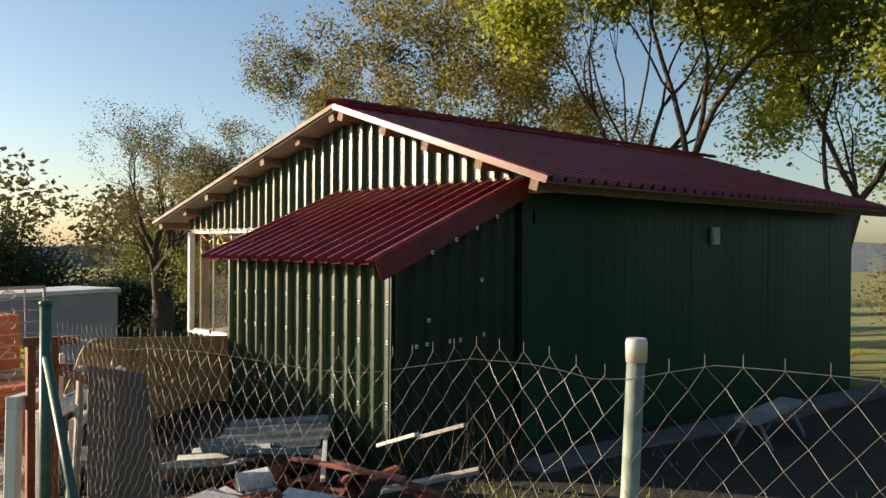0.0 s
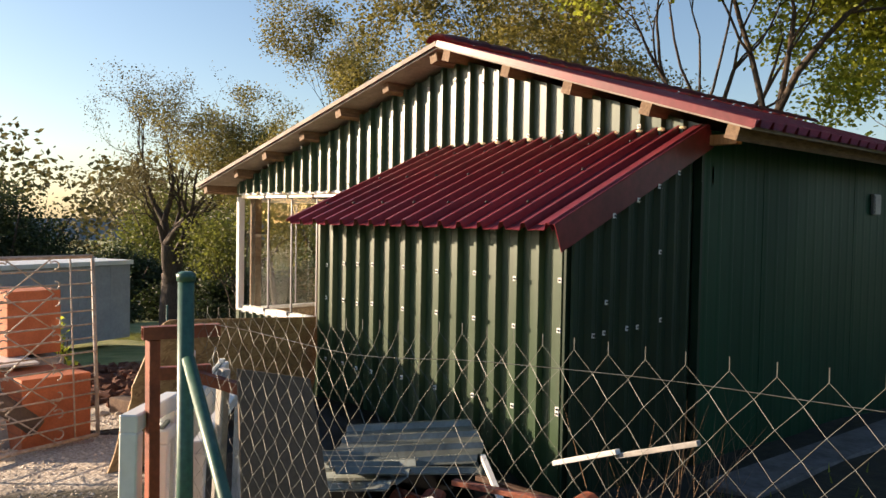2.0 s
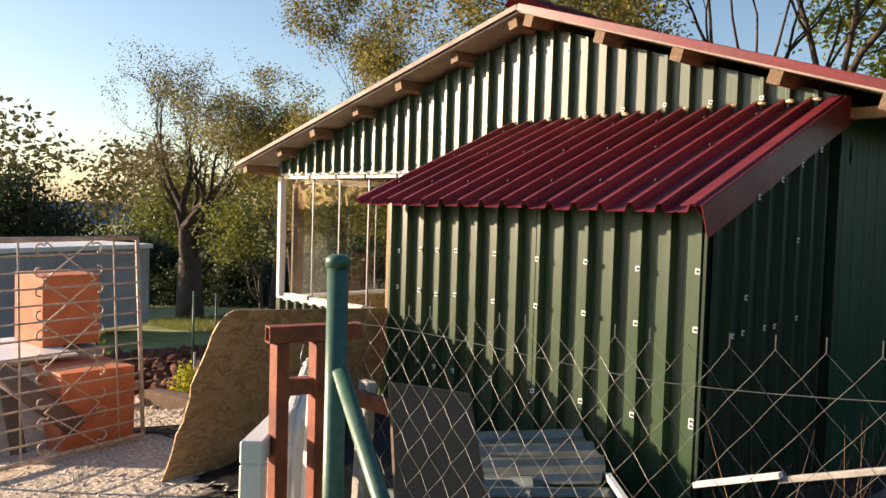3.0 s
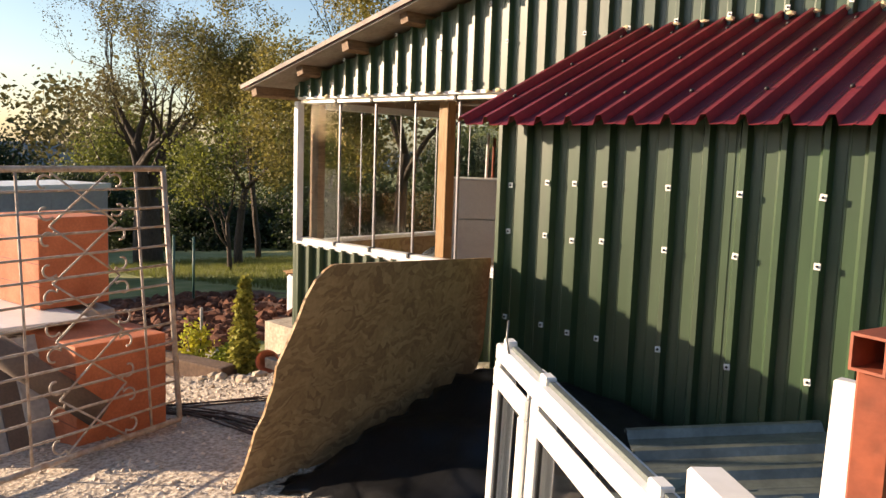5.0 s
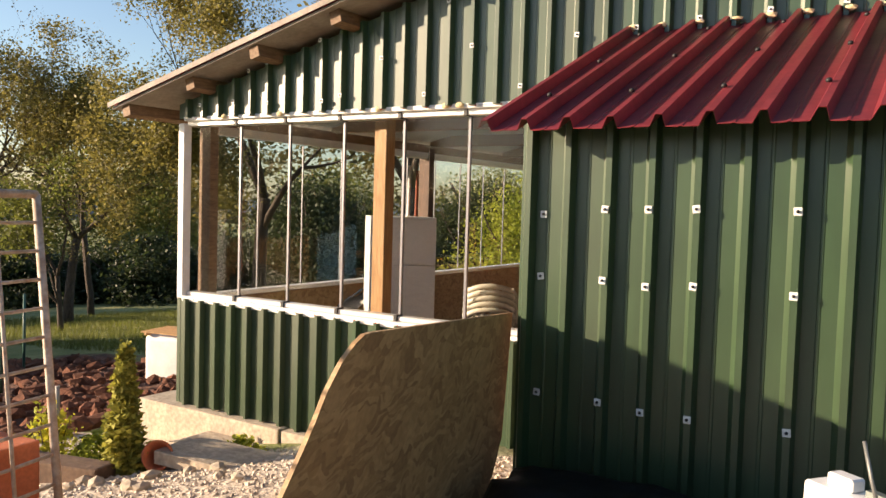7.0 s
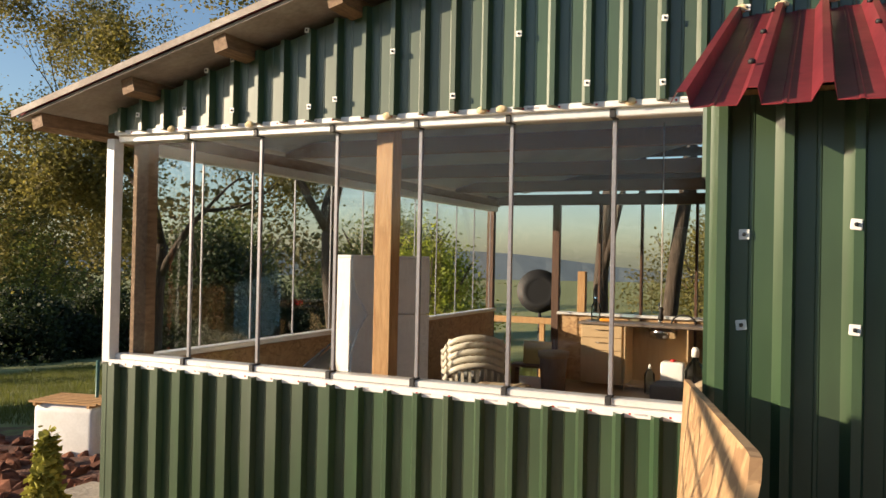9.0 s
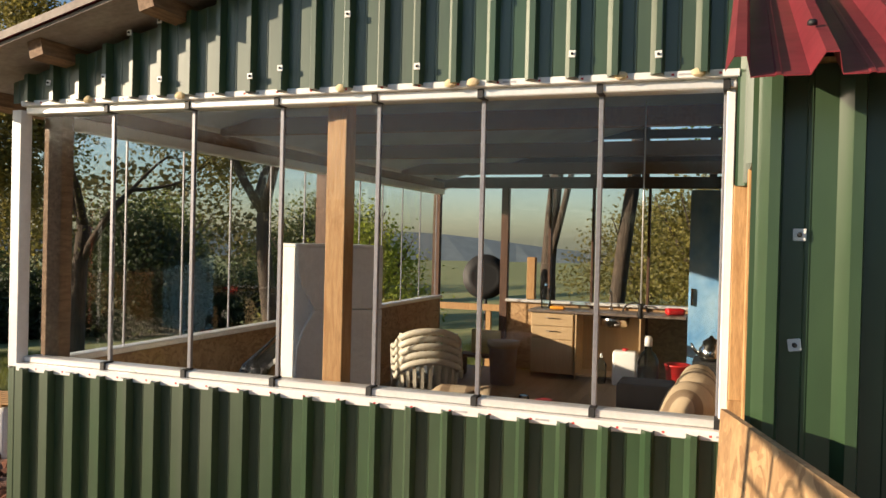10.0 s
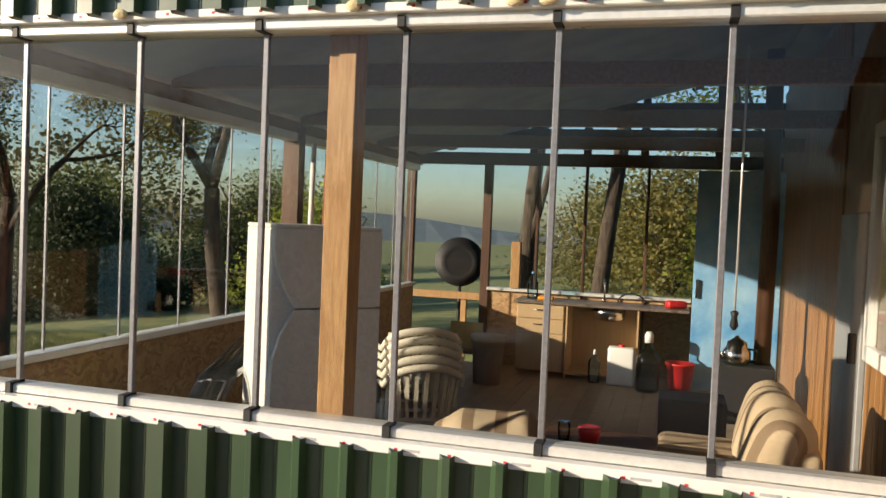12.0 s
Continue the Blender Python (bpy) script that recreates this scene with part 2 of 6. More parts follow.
# one pitch of the trapezoidal sheet: across, height
RIB = ((0.0, 0.0), (0.030, 0.052), (0.058, 0.052), (0.068, 0.0), (0.122, 0.0), (0.126, 0.003), (0.136, 0.003), (0.140, 0.0))


def sheet(origin, across, along, out, u0, u1, v0, v1, pitch=0.2, phase=0.0, depth=1.0, thick=0.003):
    """Trapezoidal steel sheet. v0 and v1 give its ends along at each place across."""
    o, a, b, c = Vector(origin), Vector(across), Vector(along), Vector(out)
    us = [(u0, 0.0), (u1, 0.0)]
    k0 = math.floor((u0 - phase) / pitch) - 1
    hs = []
    for k in range(k0, k0 + int((u1 - u0) / pitch) + 4):
        hs += [(phase + k * pitch + u * pitch / 0.2, h * depth) for u, h in RIB]

    def height(u):
        for (ua, ha), (ub, hb) in zip(hs, hs[1:]):
            if ua <= u <= ub:
                return ha + (hb - ha) * (u - ua) / max(ub - ua, 1e-9)
        return 0.0

    prof = [(u0, height(u0))] + [p for p in hs if u0 + 1e-4 < p[0] < u1 - 1e-4] + [(u1, height(u1))]
    bm = bmesh.new()
    cols = []
    for u, h in prof:
        cols.append([bm.verts.new(o + a * u + b * v + c * hh) for v, hh in ((v0(u), h), (v1(u), h), (v1(u), h - thick), (v0(u), h - thick))])
    for p, q in zip(cols, cols[1:]):
        for i in range(4):
            bm.faces.new((p[i], q[i], q[(i + 1) % 4], p[(i + 1) % 4]))
    bm.faces.new(cols[0])
    bm.faces.new(cols[-1][::-1])
    return bm


def flat(v):
    return lambda u: v


# ---- ground ----
GX = ((-400, -9), (-60, -5.0), (-30, -2.6), (-12, -1.15), (-7.5, -0.62), (-4.4, -0.04), (0, 0.20), (5, 0.50), (15, 0.9), (400, 2))


def ground_z(x, y):
    for (xa, za), (xb, zb) in zip(GX, GX[1:]):
        if xa <= x <= xb:
            s = (x - xa) / (xb - xa)
            z = za + (zb - za) * s
            break
    else:
        z = -9
    z -= 0.033 * min(max(y + 1.5, 0), 45) + 0.02 * min(max(y - 45, 0), 200)
    z += 0.02 * math.sin(1.3 * x + 0.7 * y) + 0.015 * math.sin(2.9 * y - 1.1 * x)
    # dug out under the house floor
    return min(z, -0.45) if -7.6 < x < -0.3 and 0.2 < y < 8.1 else z


def ground_material():
    m = bpy.data.materials.new("ground_gravel_grass_soil")
    m.use_nodes = True
    n, l = m.node_tree.nodes, m.node_tree.links
    b = n["Principled BSDF"]
    b.inputs["Roughness"].default_value = 0.95
    geo = n.new("ShaderNodeNewGeometry")
    sep = n.new("ShaderNodeSeparateXYZ")
    l.new(geo.outputs["Position"], sep.inputs[0])

    def tex(scale, detail=5.0):
        t = n.new("ShaderNodeTexNoise")
        t.inputs["Scale"].default_value, t.inputs["Detail"].default_value = scale, detail
        l.new(geo.outputs["Position"], t.inputs["Vector"])
        return t.outputs[0]

    def ramp(src, stops):
        r = n.new("ShaderNodeValToRGB")
        while len(r.color_ramp.elements) < len(stops):
            r.color_ramp.elements.new(0.5)
        for e, (p, c) in zip(r.color_ramp.elements, stops):
            e.position, e.color = p, (*c, 1)
        l.new(src, r.inputs[0])
        return r.outputs[0]

    def maths(op, a, bb):
        q = n.new("ShaderNodeMath")
        q.operation = op
        for i, s in enumerate((a, bb)):
            if isinstance(s, (int, float)):
                q.inputs[i].default_value = s
            else:
                l.new(s, q.inputs[i])
        return q.outputs[0]

    def smooth(src, lo, hi):
        r = n.new("ShaderNodeMapRange")
        r.interpolation_type = "SMOOTHSTEP"
        r.inputs["From Min"].default_value, r.inputs["From Max"].default_value = lo, hi
        l.new(src, r.inputs[0])
        return r.outputs[0]

    def mix(f, a, bb):
        q = n.new("ShaderNodeMix")
        q.data_type = "RGBA"
        l.new(f, q.inputs[0])
        l.new(a, q.inputs[6])
        l.new(bb, q.inputs[7])
        return q.outputs[2]

    grass = ramp(tex(1.2, 8), ((0.3, (0.12, 0.145, 0.04)), (0.5, (0.20, 0.22, 0.065)), (0.7, (0.30, 0.28, 0.11))))
    gravel = ramp(tex(38, 4), ((0.3, (0.26, 0.21, 0.165)), (0.5, (0.50, 0.425, 0.34)), (0.68, (0.68, 0.61, 0.52))))
    soil = ramp(tex(7, 8), ((0.3, (0.055, 0.026, 0.016)), (0.55, (0.13, 0.055, 0.032)), (0.75, (0.21, 0.10, 0.06))))
    wob = maths("MULTIPLY", maths("SUBTRACT", tex(1.6), 0.5), 2.2)
    # the gravelled yard in front of the house
    x, y = maths("ADD", sep.outputs[0], wob), maths("ADD", sep.outputs[1], wob)
    yard = maths("MULTIPLY", maths("MULTIPLY", smooth(x, -9.6, -8.6), maths("SUBTRACT", 1.0, smooth(x, -0.2, 0.5))), maths("MULTIPLY", smooth(y, -7.2, -6.2), maths("SUBTRACT", 1.0, smooth(y, -0.6, 0.1))))
    # the dug bed past the house corner
    bed = maths("MULTIPLY", maths("MULTIPLY", smooth(x, -17.6, -16.6), maths("SUBTRACT", 1.0, smooth(x, -8.9, -8.4))), maths("MULTIPLY", smooth(y, -3.0, -2.4), maths("SUBTRACT", 1.0, smooth(y, 5.0, 5.6))))
    # ground in the lee of the house, its shade painted in near-black
    lee_shade = maths("MULTIPLY", maths("MULTIPLY", smooth(x, -3.2, -2.6), maths("SUBTRACT", 1.0, smooth(x, 5.0, 6.5))), maths("MULTIPLY", smooth(y, -4.4, -3.8), maths("SUBTRACT", 1.0, smooth(y, 7.5, 8.5))))
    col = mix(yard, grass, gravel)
    col = mix(lee_shade, col, ramp(tex(9, 8), ((0.3, (0.018, 0.016, 0.011)), (0.55, (0.030, 0.028, 0.016)), (0.75, (0.05, 0.048, 0.024)))))
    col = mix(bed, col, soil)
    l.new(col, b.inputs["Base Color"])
    bp = n.new("ShaderNodeBump")
    bp.inputs["Distance"].default_value = 0.03
    l.new(tex(24, 6), bp.inputs["Height"])
    l.new(bp.outputs[0], b.inputs["Normal"])
    return m


def axis(near, far, step, grow):
    out, s = [near], step
    while out[-1] < far:
        out.append(out[-1] + s)
        if out[-1] > near + 22:
            s *= grow
    return out


gx = sorted({-a for a in axis(5, 390, 0.4, 1.35)} | set(axis(-5, 390, 0.4, 1.35)))
gy = sorted({-a for a in axis(0, 390, 0.4, 1.35)} | set(axis(0, 390, 0.4, 1.35)))
pts = [(x, y, ground_z(x, y) + (0.16 * noise.noise((2.3 * x, 2.3 * y, 0)) if -17.3 < x < -8.6 and -2.8 < y < 5.4 else 0)) for y in gy for x in gx]
faces = [(j * len(gx) + i, j * len(gx) + i + 1, (j + 1) * len(gx) + i + 1, (j + 1) * len(gx) + i) for j in range(len(gy) - 1) for i in range(len(gx) - 1)]
me = bpy.data.meshes.new("ground")
me.from_pydata(pts, [], faces)
me.materials.append(ground_material())
for p in me.polygons:
    p.use_smooth = True
tagged(new("ground", me), "gently sloping ground, pale gravel yard, meadow grass and dug earth", "ground", kind="structure")

# distance haze is put into the hills as a blue-grey colour
HILL = material("haze_tinted_hills", (0.15, 0.18, 0.19), 1.0, 0, (0.12, 0.15, 0.16), 0.01, (1, 1, 1), 0, 0.08, 0.15)
bm = bmesh.new()
ring = []
for k in range(145):
    a = 6.28319 * k / 144
    hz = 14 + 9 * math.sin(3 * a + 1) + 6 * math.sin(7 * a) + 3 * math.sin(17 * a)
    ring.append((bm.verts.new((900 * math.cos(a), 900 * math.sin(a), -40)), bm.verts.new((980 * math.cos(a), 980 * math.sin(a), hz - 18))))
for p, q in zip(ring, ring[1:]):
    bm.faces.new((p[0], q[0], q[1], p[1]))
solid("backdrop", bm, HILL, "low wooded hills along the horizon, tinted blue-grey with haze", "hills", kind="structure")

# ---- house: walls and roof ----
RIDGE_X, RIDGE_Z, EAVE_L, EAVE_R = -2.73, 3.77, (-7.88, 2.46), (0.58, 2.73)
VERGE, BACK = -0.36, 8.25
SLOPE_L = (RIDGE_Z - EAVE_L[1]) / (RIDGE_X - EAVE_L[0])
SLOPE_R = (RIDGE_Z - EAVE_R[1]) / (EAVE_R[0] - RIDGE_X)


def roof_z(x):
    return RIDGE_Z - (SLOPE_L * (RIDGE_X - x) if x < RIDGE_X else SLOPE_R * (x - RIDGE_X))


PHASE = -3.775 - 0.044
X, Y, Z = Vector((1, 0, 0)), Vector((0, 1, 0)), Vector((0, 0, 1))
WALL_L, WALL_B = -7.33, 7.85


def screw_mesh():
    bm = bmesh.new()
    box(bm, -0.017, 0.017, -0.004, 0.0, -0.017, 0.017)
    bevelled(bm, 0.0025)
    return to_mesh("washer", bm, WHITE)


def bolt_mesh():
    bm = bmesh.new()
    lathe(bm, ((0.007, 0.0), (0.007, 0.006), (0.004, 0.009)), 6, pose(0, -0.004, 0, 90))
    return to_mesh("bolt", bm, BLACK)


WASHER, BOLT = screw_mesh(), bolt_mesh()


def screws(parent, places, turn=0.0):
    for x, y, z in places:
        w = part("washer", WASHER, None, parent)
        w.matrix_basis = Matrix.Translation((x, y, z)) @ pose(0, 0, 0, 0, random.uniform(-9, 9), turn)
        part("bolt", BOLT, None, w)


front = thing("wall_south", "gable wall of dark green trapezoidal steel sheets around a glazed opening", "wall", kind="structure")
for i, (a, b) in enumerate(((-7.33, -6.38), (-6.38, -5.38), (-5.38, -4.38), (-4.38, -3.38), (-3.38, -2.38), (-2.38, -1.38), (-1.38, -0.38), (-0.38, 0.0))):
    lift = 0.004 * (i % 2)
    part("cladding_sheet", sheet((0, -lift, 0), X, Z, -Y, a, b + 0.015, flat(2.37), lambda u: roof_z(u) - 0.10, 0.2, PHASE), GREEN, front)
    if a < -3.0:
        part("cladding_sheet", sheet((0, -lift, 0), X, Z, -Y, a, min(b + 0.015, -3.0), lambda u: -0.27 + 0.012 * math.sin(9 * u), flat(0.715), 0.2, PHASE), GREEN, front)
screws(front, [(x, -0.0565, z) for x, z in ((-6.99, 2.477), (-6.57, 2.494), (-6.165, 2.463), (-5.56, 2.453), (-5.37, 2.488), (-4.57, 2.459), (-3.776, 2.479), (-3.376, 2.456), (-6.387, 2.744), (-6.173, 2.80), (-5.588, 2.939), (-4.97, 2.752), (-4.171, 2.783), (-3.37, 2.79), (-2.97, 2.80), (-2.575, 2.82), (-2.17, 2.83), (-1.77, 2.84), (-1.37, 2.85), (-0.97, 2.84), (-0.565, 2.84), (-3.575, 3.33), (-3.175, 3.42), (-2.775, 3.46), (-2.375, 3.40), (-4.375, 3.12))])
# inner lining and frame of the gable
part("lining", cube(WALL_L + 0.02, 0, 0.12, 0.16, 2.36, 2.5), PINE_OLD, front, "timber lintel beam")
part("lining", cube(WALL_L + 0.02, -3.02, 0.05, 0.14, -0.3, 0.70), OSB, front, "board lining under the window")
bm = bmesh.new()
v = [bm.verts.new(p) for p in ((WALL_L, 0.17, 2.5), (0, 0.17, 2.5), (0, 0.17, roof_z(0) - 0.12), (RIDGE_X, 0.17, RIDGE_Z - 0.12), (WALL_L, 0.17, roof_z(WALL_L) - 0.12))]
bm.faces.new(v)
bmesh.ops.solidify(bm, geom=bm.faces[:], thickness=0.02)
part("lining", bm, SOFFIT, front, "board lining of the gable")

right = thing("wall_east", "long windowless wall of dark green trapezoidal steel sheets in shade", "wall", kind="structure")
k = 0.0
while k < WALL_B - 0.1:
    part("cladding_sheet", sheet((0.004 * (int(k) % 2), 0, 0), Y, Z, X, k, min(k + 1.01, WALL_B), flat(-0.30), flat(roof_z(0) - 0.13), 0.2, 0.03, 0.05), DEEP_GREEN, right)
    k += 1.0
part("lining", cube(-0.09, -0.04, 0.10, WALL_B - 0.1, -0.3, roof_z(0) - 0.15), OSB, right)
vent = part("vent", cube(0.012, 0.045, 3.42, 3.62, 2.18, 2.40, 0.006), EDGE, right, "small pale grey wall vent")
for i in range(5):
    part("slat", cube(0.040, 0.055, 3.44, 3.60, 2.20 + 0.038 * i, 2.222 + 0.038 * i), EDGE, vent)

# plinth
plinth = thing("plinth", "rough stepped concrete plinth under the green gable wall", "plinth", kind="structure")
for x0, x1, y0, z0, z1 in ((-7.72, -5.9, -0.12, -0.9, -0.27), (-5.9, -4.4, -0.10, -0.8, -0.28), (-4.4, -2.9, -0.10, -0.6, -0.28)):
    part("concrete_block", cube(x0, x1 - 0.01, y0, 0.3, z0, z1, 0.02, seg=2), CONCRETE, plinth)
part("concrete_step", cube(-6.75, -5.0, -0.55, -0.10, -0.9, -0.42, 0.025, seg=2), CONCRETE, plinth)

# roof
roof = thing("roof", "low-pitched gable roof of maroon trapezoidal steel sheets", "roof", kind="structure")
aL = Vector((EAVE_L[0] - RIDGE_X, 0, EAVE_L[1] - RIDGE_Z))
aR = Vector((EAVE_R[0] - RIDGE_X, 0, EAVE_R[1] - RIDGE_Z))
for slope, side in ((aL, -1), (aR, 1)):
    d = slope.normalized()
    out = Vector((-d.z * (1 if side > 0 else -1), 0, abs(d.x)))
    y = VERGE
    while y < BACK - 0.05:
        lap = 0.004 * (round(y - VERGE) % 2)
        part("roof_sheet", sheet((RIDGE_X, 0, RIDGE_Z + lap), Y, d, out, y, min(y + 1.01, BACK), flat(0.0), flat(slope.length), 0.2, 0.05), MAROON, roof)
        y += 1.0
    # boards under the sheets
    bm = bmesh.new()
    o = Vector((RIDGE_X, 0, RIDGE_Z)) - 0.008 * out
    vs = [bm.verts.new(o + d * u + Y * yy - out * t) for t in (0, 0.02) for u, yy in ((0.0, VERGE + 0.02), (slope.length - 0.03, VERGE + 0.02), (slope.length - 0.03, BACK - 0.03), (0.0, BACK - 0.03))]
    for q in ((0, 1, 2, 3), (7, 6, 5, 4), (0, 4, 5, 1), (1, 5, 6, 2), (2, 6, 7, 3), (3, 7, 4, 0)):
        bm.faces.new([vs[i] for i in q])
    part("soffit_board", bm, SOFFIT, roof, "dusty grey boarding under the sheets")
    # purlins, their ends showing at the verge
    n = 7 if side < 0 else 5
    for i in range(n):
        u = (0.12 + (slope.length - 0.3) * i / (n - 1))
        p = Vector((RIDGE_X, 0, RIDGE_Z)) + d * u - out * 0.030
        m = Matrix((( d.x, 0, out.x, p.x), (0, 1, 0, 0), (d.z, 0, out.z, p.z), (0, 0, 0, 1)))
        part("purlin", cube(-0.05, 0.05, VERGE + 0.05 + 0.04 * (i % 2), BACK - 0.1, -0.10, 0.0, m=m), PINE_OLD, roof, "weathered timber purlin")
# flashings at the verge
for slope, side in ((aL, -1), (aR, 1)):
    d = slope.normalized()
    out = Vector((-d.z * side, 0, abs(d.x)))
    m = Matrix(((d.x, 0, out.x, RIDGE_X), (0, 1, 0, 0), (d.z, 0, out.z, RIDGE_Z), (0, 0, 0, 1)))
    if side > 0:
        part("verge_flashing", cube(0, slope.length, VERGE - 0.006, VERGE - 0.002, -0.015, 0.045, m=m), MAROON, roof)
    else:
        # sun glare on the maroon edge, put in as a pale grey colour
        part("verge_flashing", cube(0, slope.length, VERGE - 0.006, VERGE - 0.002, -0.005, 0.04, m=m), SOFFIT, roof, "roof sheet edge coloured pale for the glare on it")
# ridge caps
for i in range(28):
    y0 = VERGE - 0.01 + i * 0.307
    bm = bmesh.new()
    prof = [(0.14 * math.cos(a), 0.055 + 0.075 * math.sin(a)) for a in [math.pi * k / 8 for k in range(9)]]
    ra = [bm.verts.new((RIDGE_X + 1.0 * px, y0, RIDGE_Z + pz - 0.02)) for px, pz in prof]
    rb = [bm.verts.new((RIDGE_X + 1.12 * px, y0 + 0.33, RIDGE_Z + pz * 1.15 - 0.02)) for px, pz in prof]
    for p, q, r, s in zip(ra, ra[1:], rb[1:], rb):
        bm.faces.new((p, q, r, s))
    bmesh.ops.solidify(bm, geom=bm.faces[:], thickness=0.01)
    part("ridge_cap", bm, MAROON, roof)

# ---- lean-to ----
LX0, LX1, LY = -3.0, 0.0, -1.53
lean = thing("lean_to", "lean-to store of dark green steel sheets with a maroon sheet roof against the gable", "shed", kind="structure")
LPH = -0.122 - 0.044


def lean_z(y):
    return 2.76 + (y + 0.03) * (2.76 - 1.985) / 1.83


for i, (a, b) in enumerate(((-2.98, -2.4), (-2.4, -1.4), (-1.4, -0.4), (-0.4, -0.092))):
    part("cladding_sheet", sheet((0, LY - 0.004 * (i % 2), 0), X, Z, -Y, a, b + (0.015 if i < 3 else 0), flat(0.05), flat(lean_z(LY) - 0.05), 0.2, LPH), GREEN, lean)
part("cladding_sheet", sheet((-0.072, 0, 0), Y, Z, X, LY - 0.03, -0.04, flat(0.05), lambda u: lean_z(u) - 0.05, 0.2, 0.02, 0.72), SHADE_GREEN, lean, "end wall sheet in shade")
# open west side: pine boards below, a short length of sheet above
part("cladding_sheet", sheet((LX0 + 0.02, 0, 0), Y, Z, -X, LY + 0.02, -0.02, lambda u: 1.865 + 0.035 * u, lambda u: lean_z(u) - 0.05, 0.09, 0.02, 0.32), GREEN, lean, "short offcut of sheet, sun-bleached")
part("shelf", cube(LX0 + 0.025, LX0 + 0.088, -1.48, -1.17, 1.10, 1.14, 0.003), PINE_OLD, lean, "old shelf board inside the store")
for y0, y1, dx in ((-1.16, -0.93, 0.015), (-0.90, -0.72, 0.04)):
    part("pine_board", cube(LX0 + dx, LX0 + dx + 0.04, y0, y1, -0.05, 1.90 + 0.02 * dx, 0.003), PINE, lean, "raw pine boarding")
# added dark panel: the shade inside the store, put in as dark wood
part("backing_board", cube(LX0 + 0.09, LX0 + 0.10, -1.50, -0.04, 0.0, 1.9), DARKWOOD, lean, "added dark board standing in for shade inside the store")
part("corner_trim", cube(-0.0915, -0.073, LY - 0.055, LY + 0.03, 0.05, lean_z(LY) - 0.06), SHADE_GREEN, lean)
screws(lean, [(x, LY - 0.0565, z + random.uniform(-0.012, 0.012)) for z in (1.65, 1.325, 0.76) for x in (-2.53, -2.33, -2.122, -1.722, -1.322, -0.915, -0.522, -0.122)])
screws(lean, [(-2.855, LY - 0.008, 1.617), (-2.86, LY - 0.008, 1.321), (-2.86, LY - 0.008, 0.76), (-0.122, LY - 0.0565, 0.80)])
screws(lean, [(-0.028, y, z) for y, z in ((-1.2, 1.498), (-1.34, 1.28), (-1.22, 1.29), (-0.95, 1.30), (-0.82, 1.30), (-0.52, 1.33), (-0.55, 1.834))], 90)
screws(lean, [(0.036, y, z) for y, z in ((-1.22, 2.09), (-0.938, 2.204), (-0.68, 2.31), (-0.42, 2.42))], 90)
d = Vector((0, -1.80, -(2.76 - 1.985))).normalized()
out = Vector((0, d.z, -d.y))
L = 1.99
for i, (a, b) in enumerate(((-3.05, -2.05), (-2.05, -1.05), (-1.05, 0.015))):
    part("roof_sheet", sheet((0, -0.01, 2.775 + 0.004 * (i % 2)), X, d, out, a, b + 0.01 * (i < 2), lambda u: 0.02 * math.sin(31 * u), lambda u: L + 0.006 * math.sin(20 * u), 0.2, -0.06), MAROON, lean)
bm = bmesh.new()
m = Matrix(((1, 0, 0, 0), (0, -d.y, out.y, 0), (0, -d.z, out.z, 2.775), (0, 0, 0, 1)))
box(bm, 0.028, 0.034, -L, 0.02, -0.15, 0.045, m)
box(bm, -0.10, 0.034, -L, 0.02, 0.038, 0.042, m)
part("verge_flashing", bm, MAROON, lean)
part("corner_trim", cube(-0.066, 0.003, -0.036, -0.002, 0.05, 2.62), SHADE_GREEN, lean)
part("beam_end", cube(-0.45, 0.26, 0.01, 0.085, 2.655, 2.735, 0.004), PINE, roof, "pale end of a timber wall plate")
part("rafter", cube(-2.97, -0.03, LY + 0.01, LY + 0.06, lean_z(LY) - 0.13, lean_z(LY) - 0.03), PINE, lean)
rs = [(x, y) for x in (-2.85, -2.45, -2.05, -1.65, -1.25, -0.85, -0.45) for y in (-1.55, -0.95, -0.35)]
for x, y in rs:
    w = part("washer", BOLT, None, lean)
    w.matrix_basis = Matrix.Translation((x + 0.01, y, lean_z(y) + 0.05)) @ pose(0, 0, 0, -70) @ Matrix.Scale(1.8, 4)

# ---- front window ----
WX = (-7.20, -6.62, -6.032, -5.436, -4.840, -4.252, -3.652, -3.075)
win = thing("window_1", "frameless sliding glass front of seven tall panes in white tracks", "window", kind="structure")
part("window_sill", cube(-7.26, -3.03, 0.045, 0.155, 0.735, 0.775, 0.006), ALU, win, "white aluminium bottom track")
part("window_film", cube(-7.26, -3.02, -0.012, 0.043, 0.690, 0.737, 0.004), WHITE, win, "white protective film with red marks")
part("window_head", cube(-7.26, -3.03, 0.03, 0.155, 2.305, 2.36, 0.006), ALU, win, "white aluminium top track")
part("window_film", cube(-7.26, -3.02, -0.010, 0.028, 2.35, 2.385, 0.004), WHITE, win, "white protective film with foam blobs")
part("window_frame", cube(-3.075, -3.035, 0.05, 0.15, 0.775, 2.305, 0.004), WHITE, win)
for i, (a, b) in enumerate(zip(WX, WX[1:])):
    glazing = pane(win, a + 0.012, b - 0.012, 0.096, 0.104, 0.775, 2.305, (0, -1, 0))
    part("edge_profile", cube(b - 0.014, b + 0.010, 0.088, 0.112, 0.785, 2.30, 0.003), EDGE, glazing, "thin silver edge profile")
    part("clip", cube(b - 0.018, b + 0.014, 0.03, 0.116, 0.735, 0.785, 0.002), BLACK, glazing, "black plastic end clip")
    part("clip", cube(b - 0.018, b + 0.014, 0.02, 0.116, 2.30, 2.345, 0.002), BLACK, glazing, "black plastic end clip")
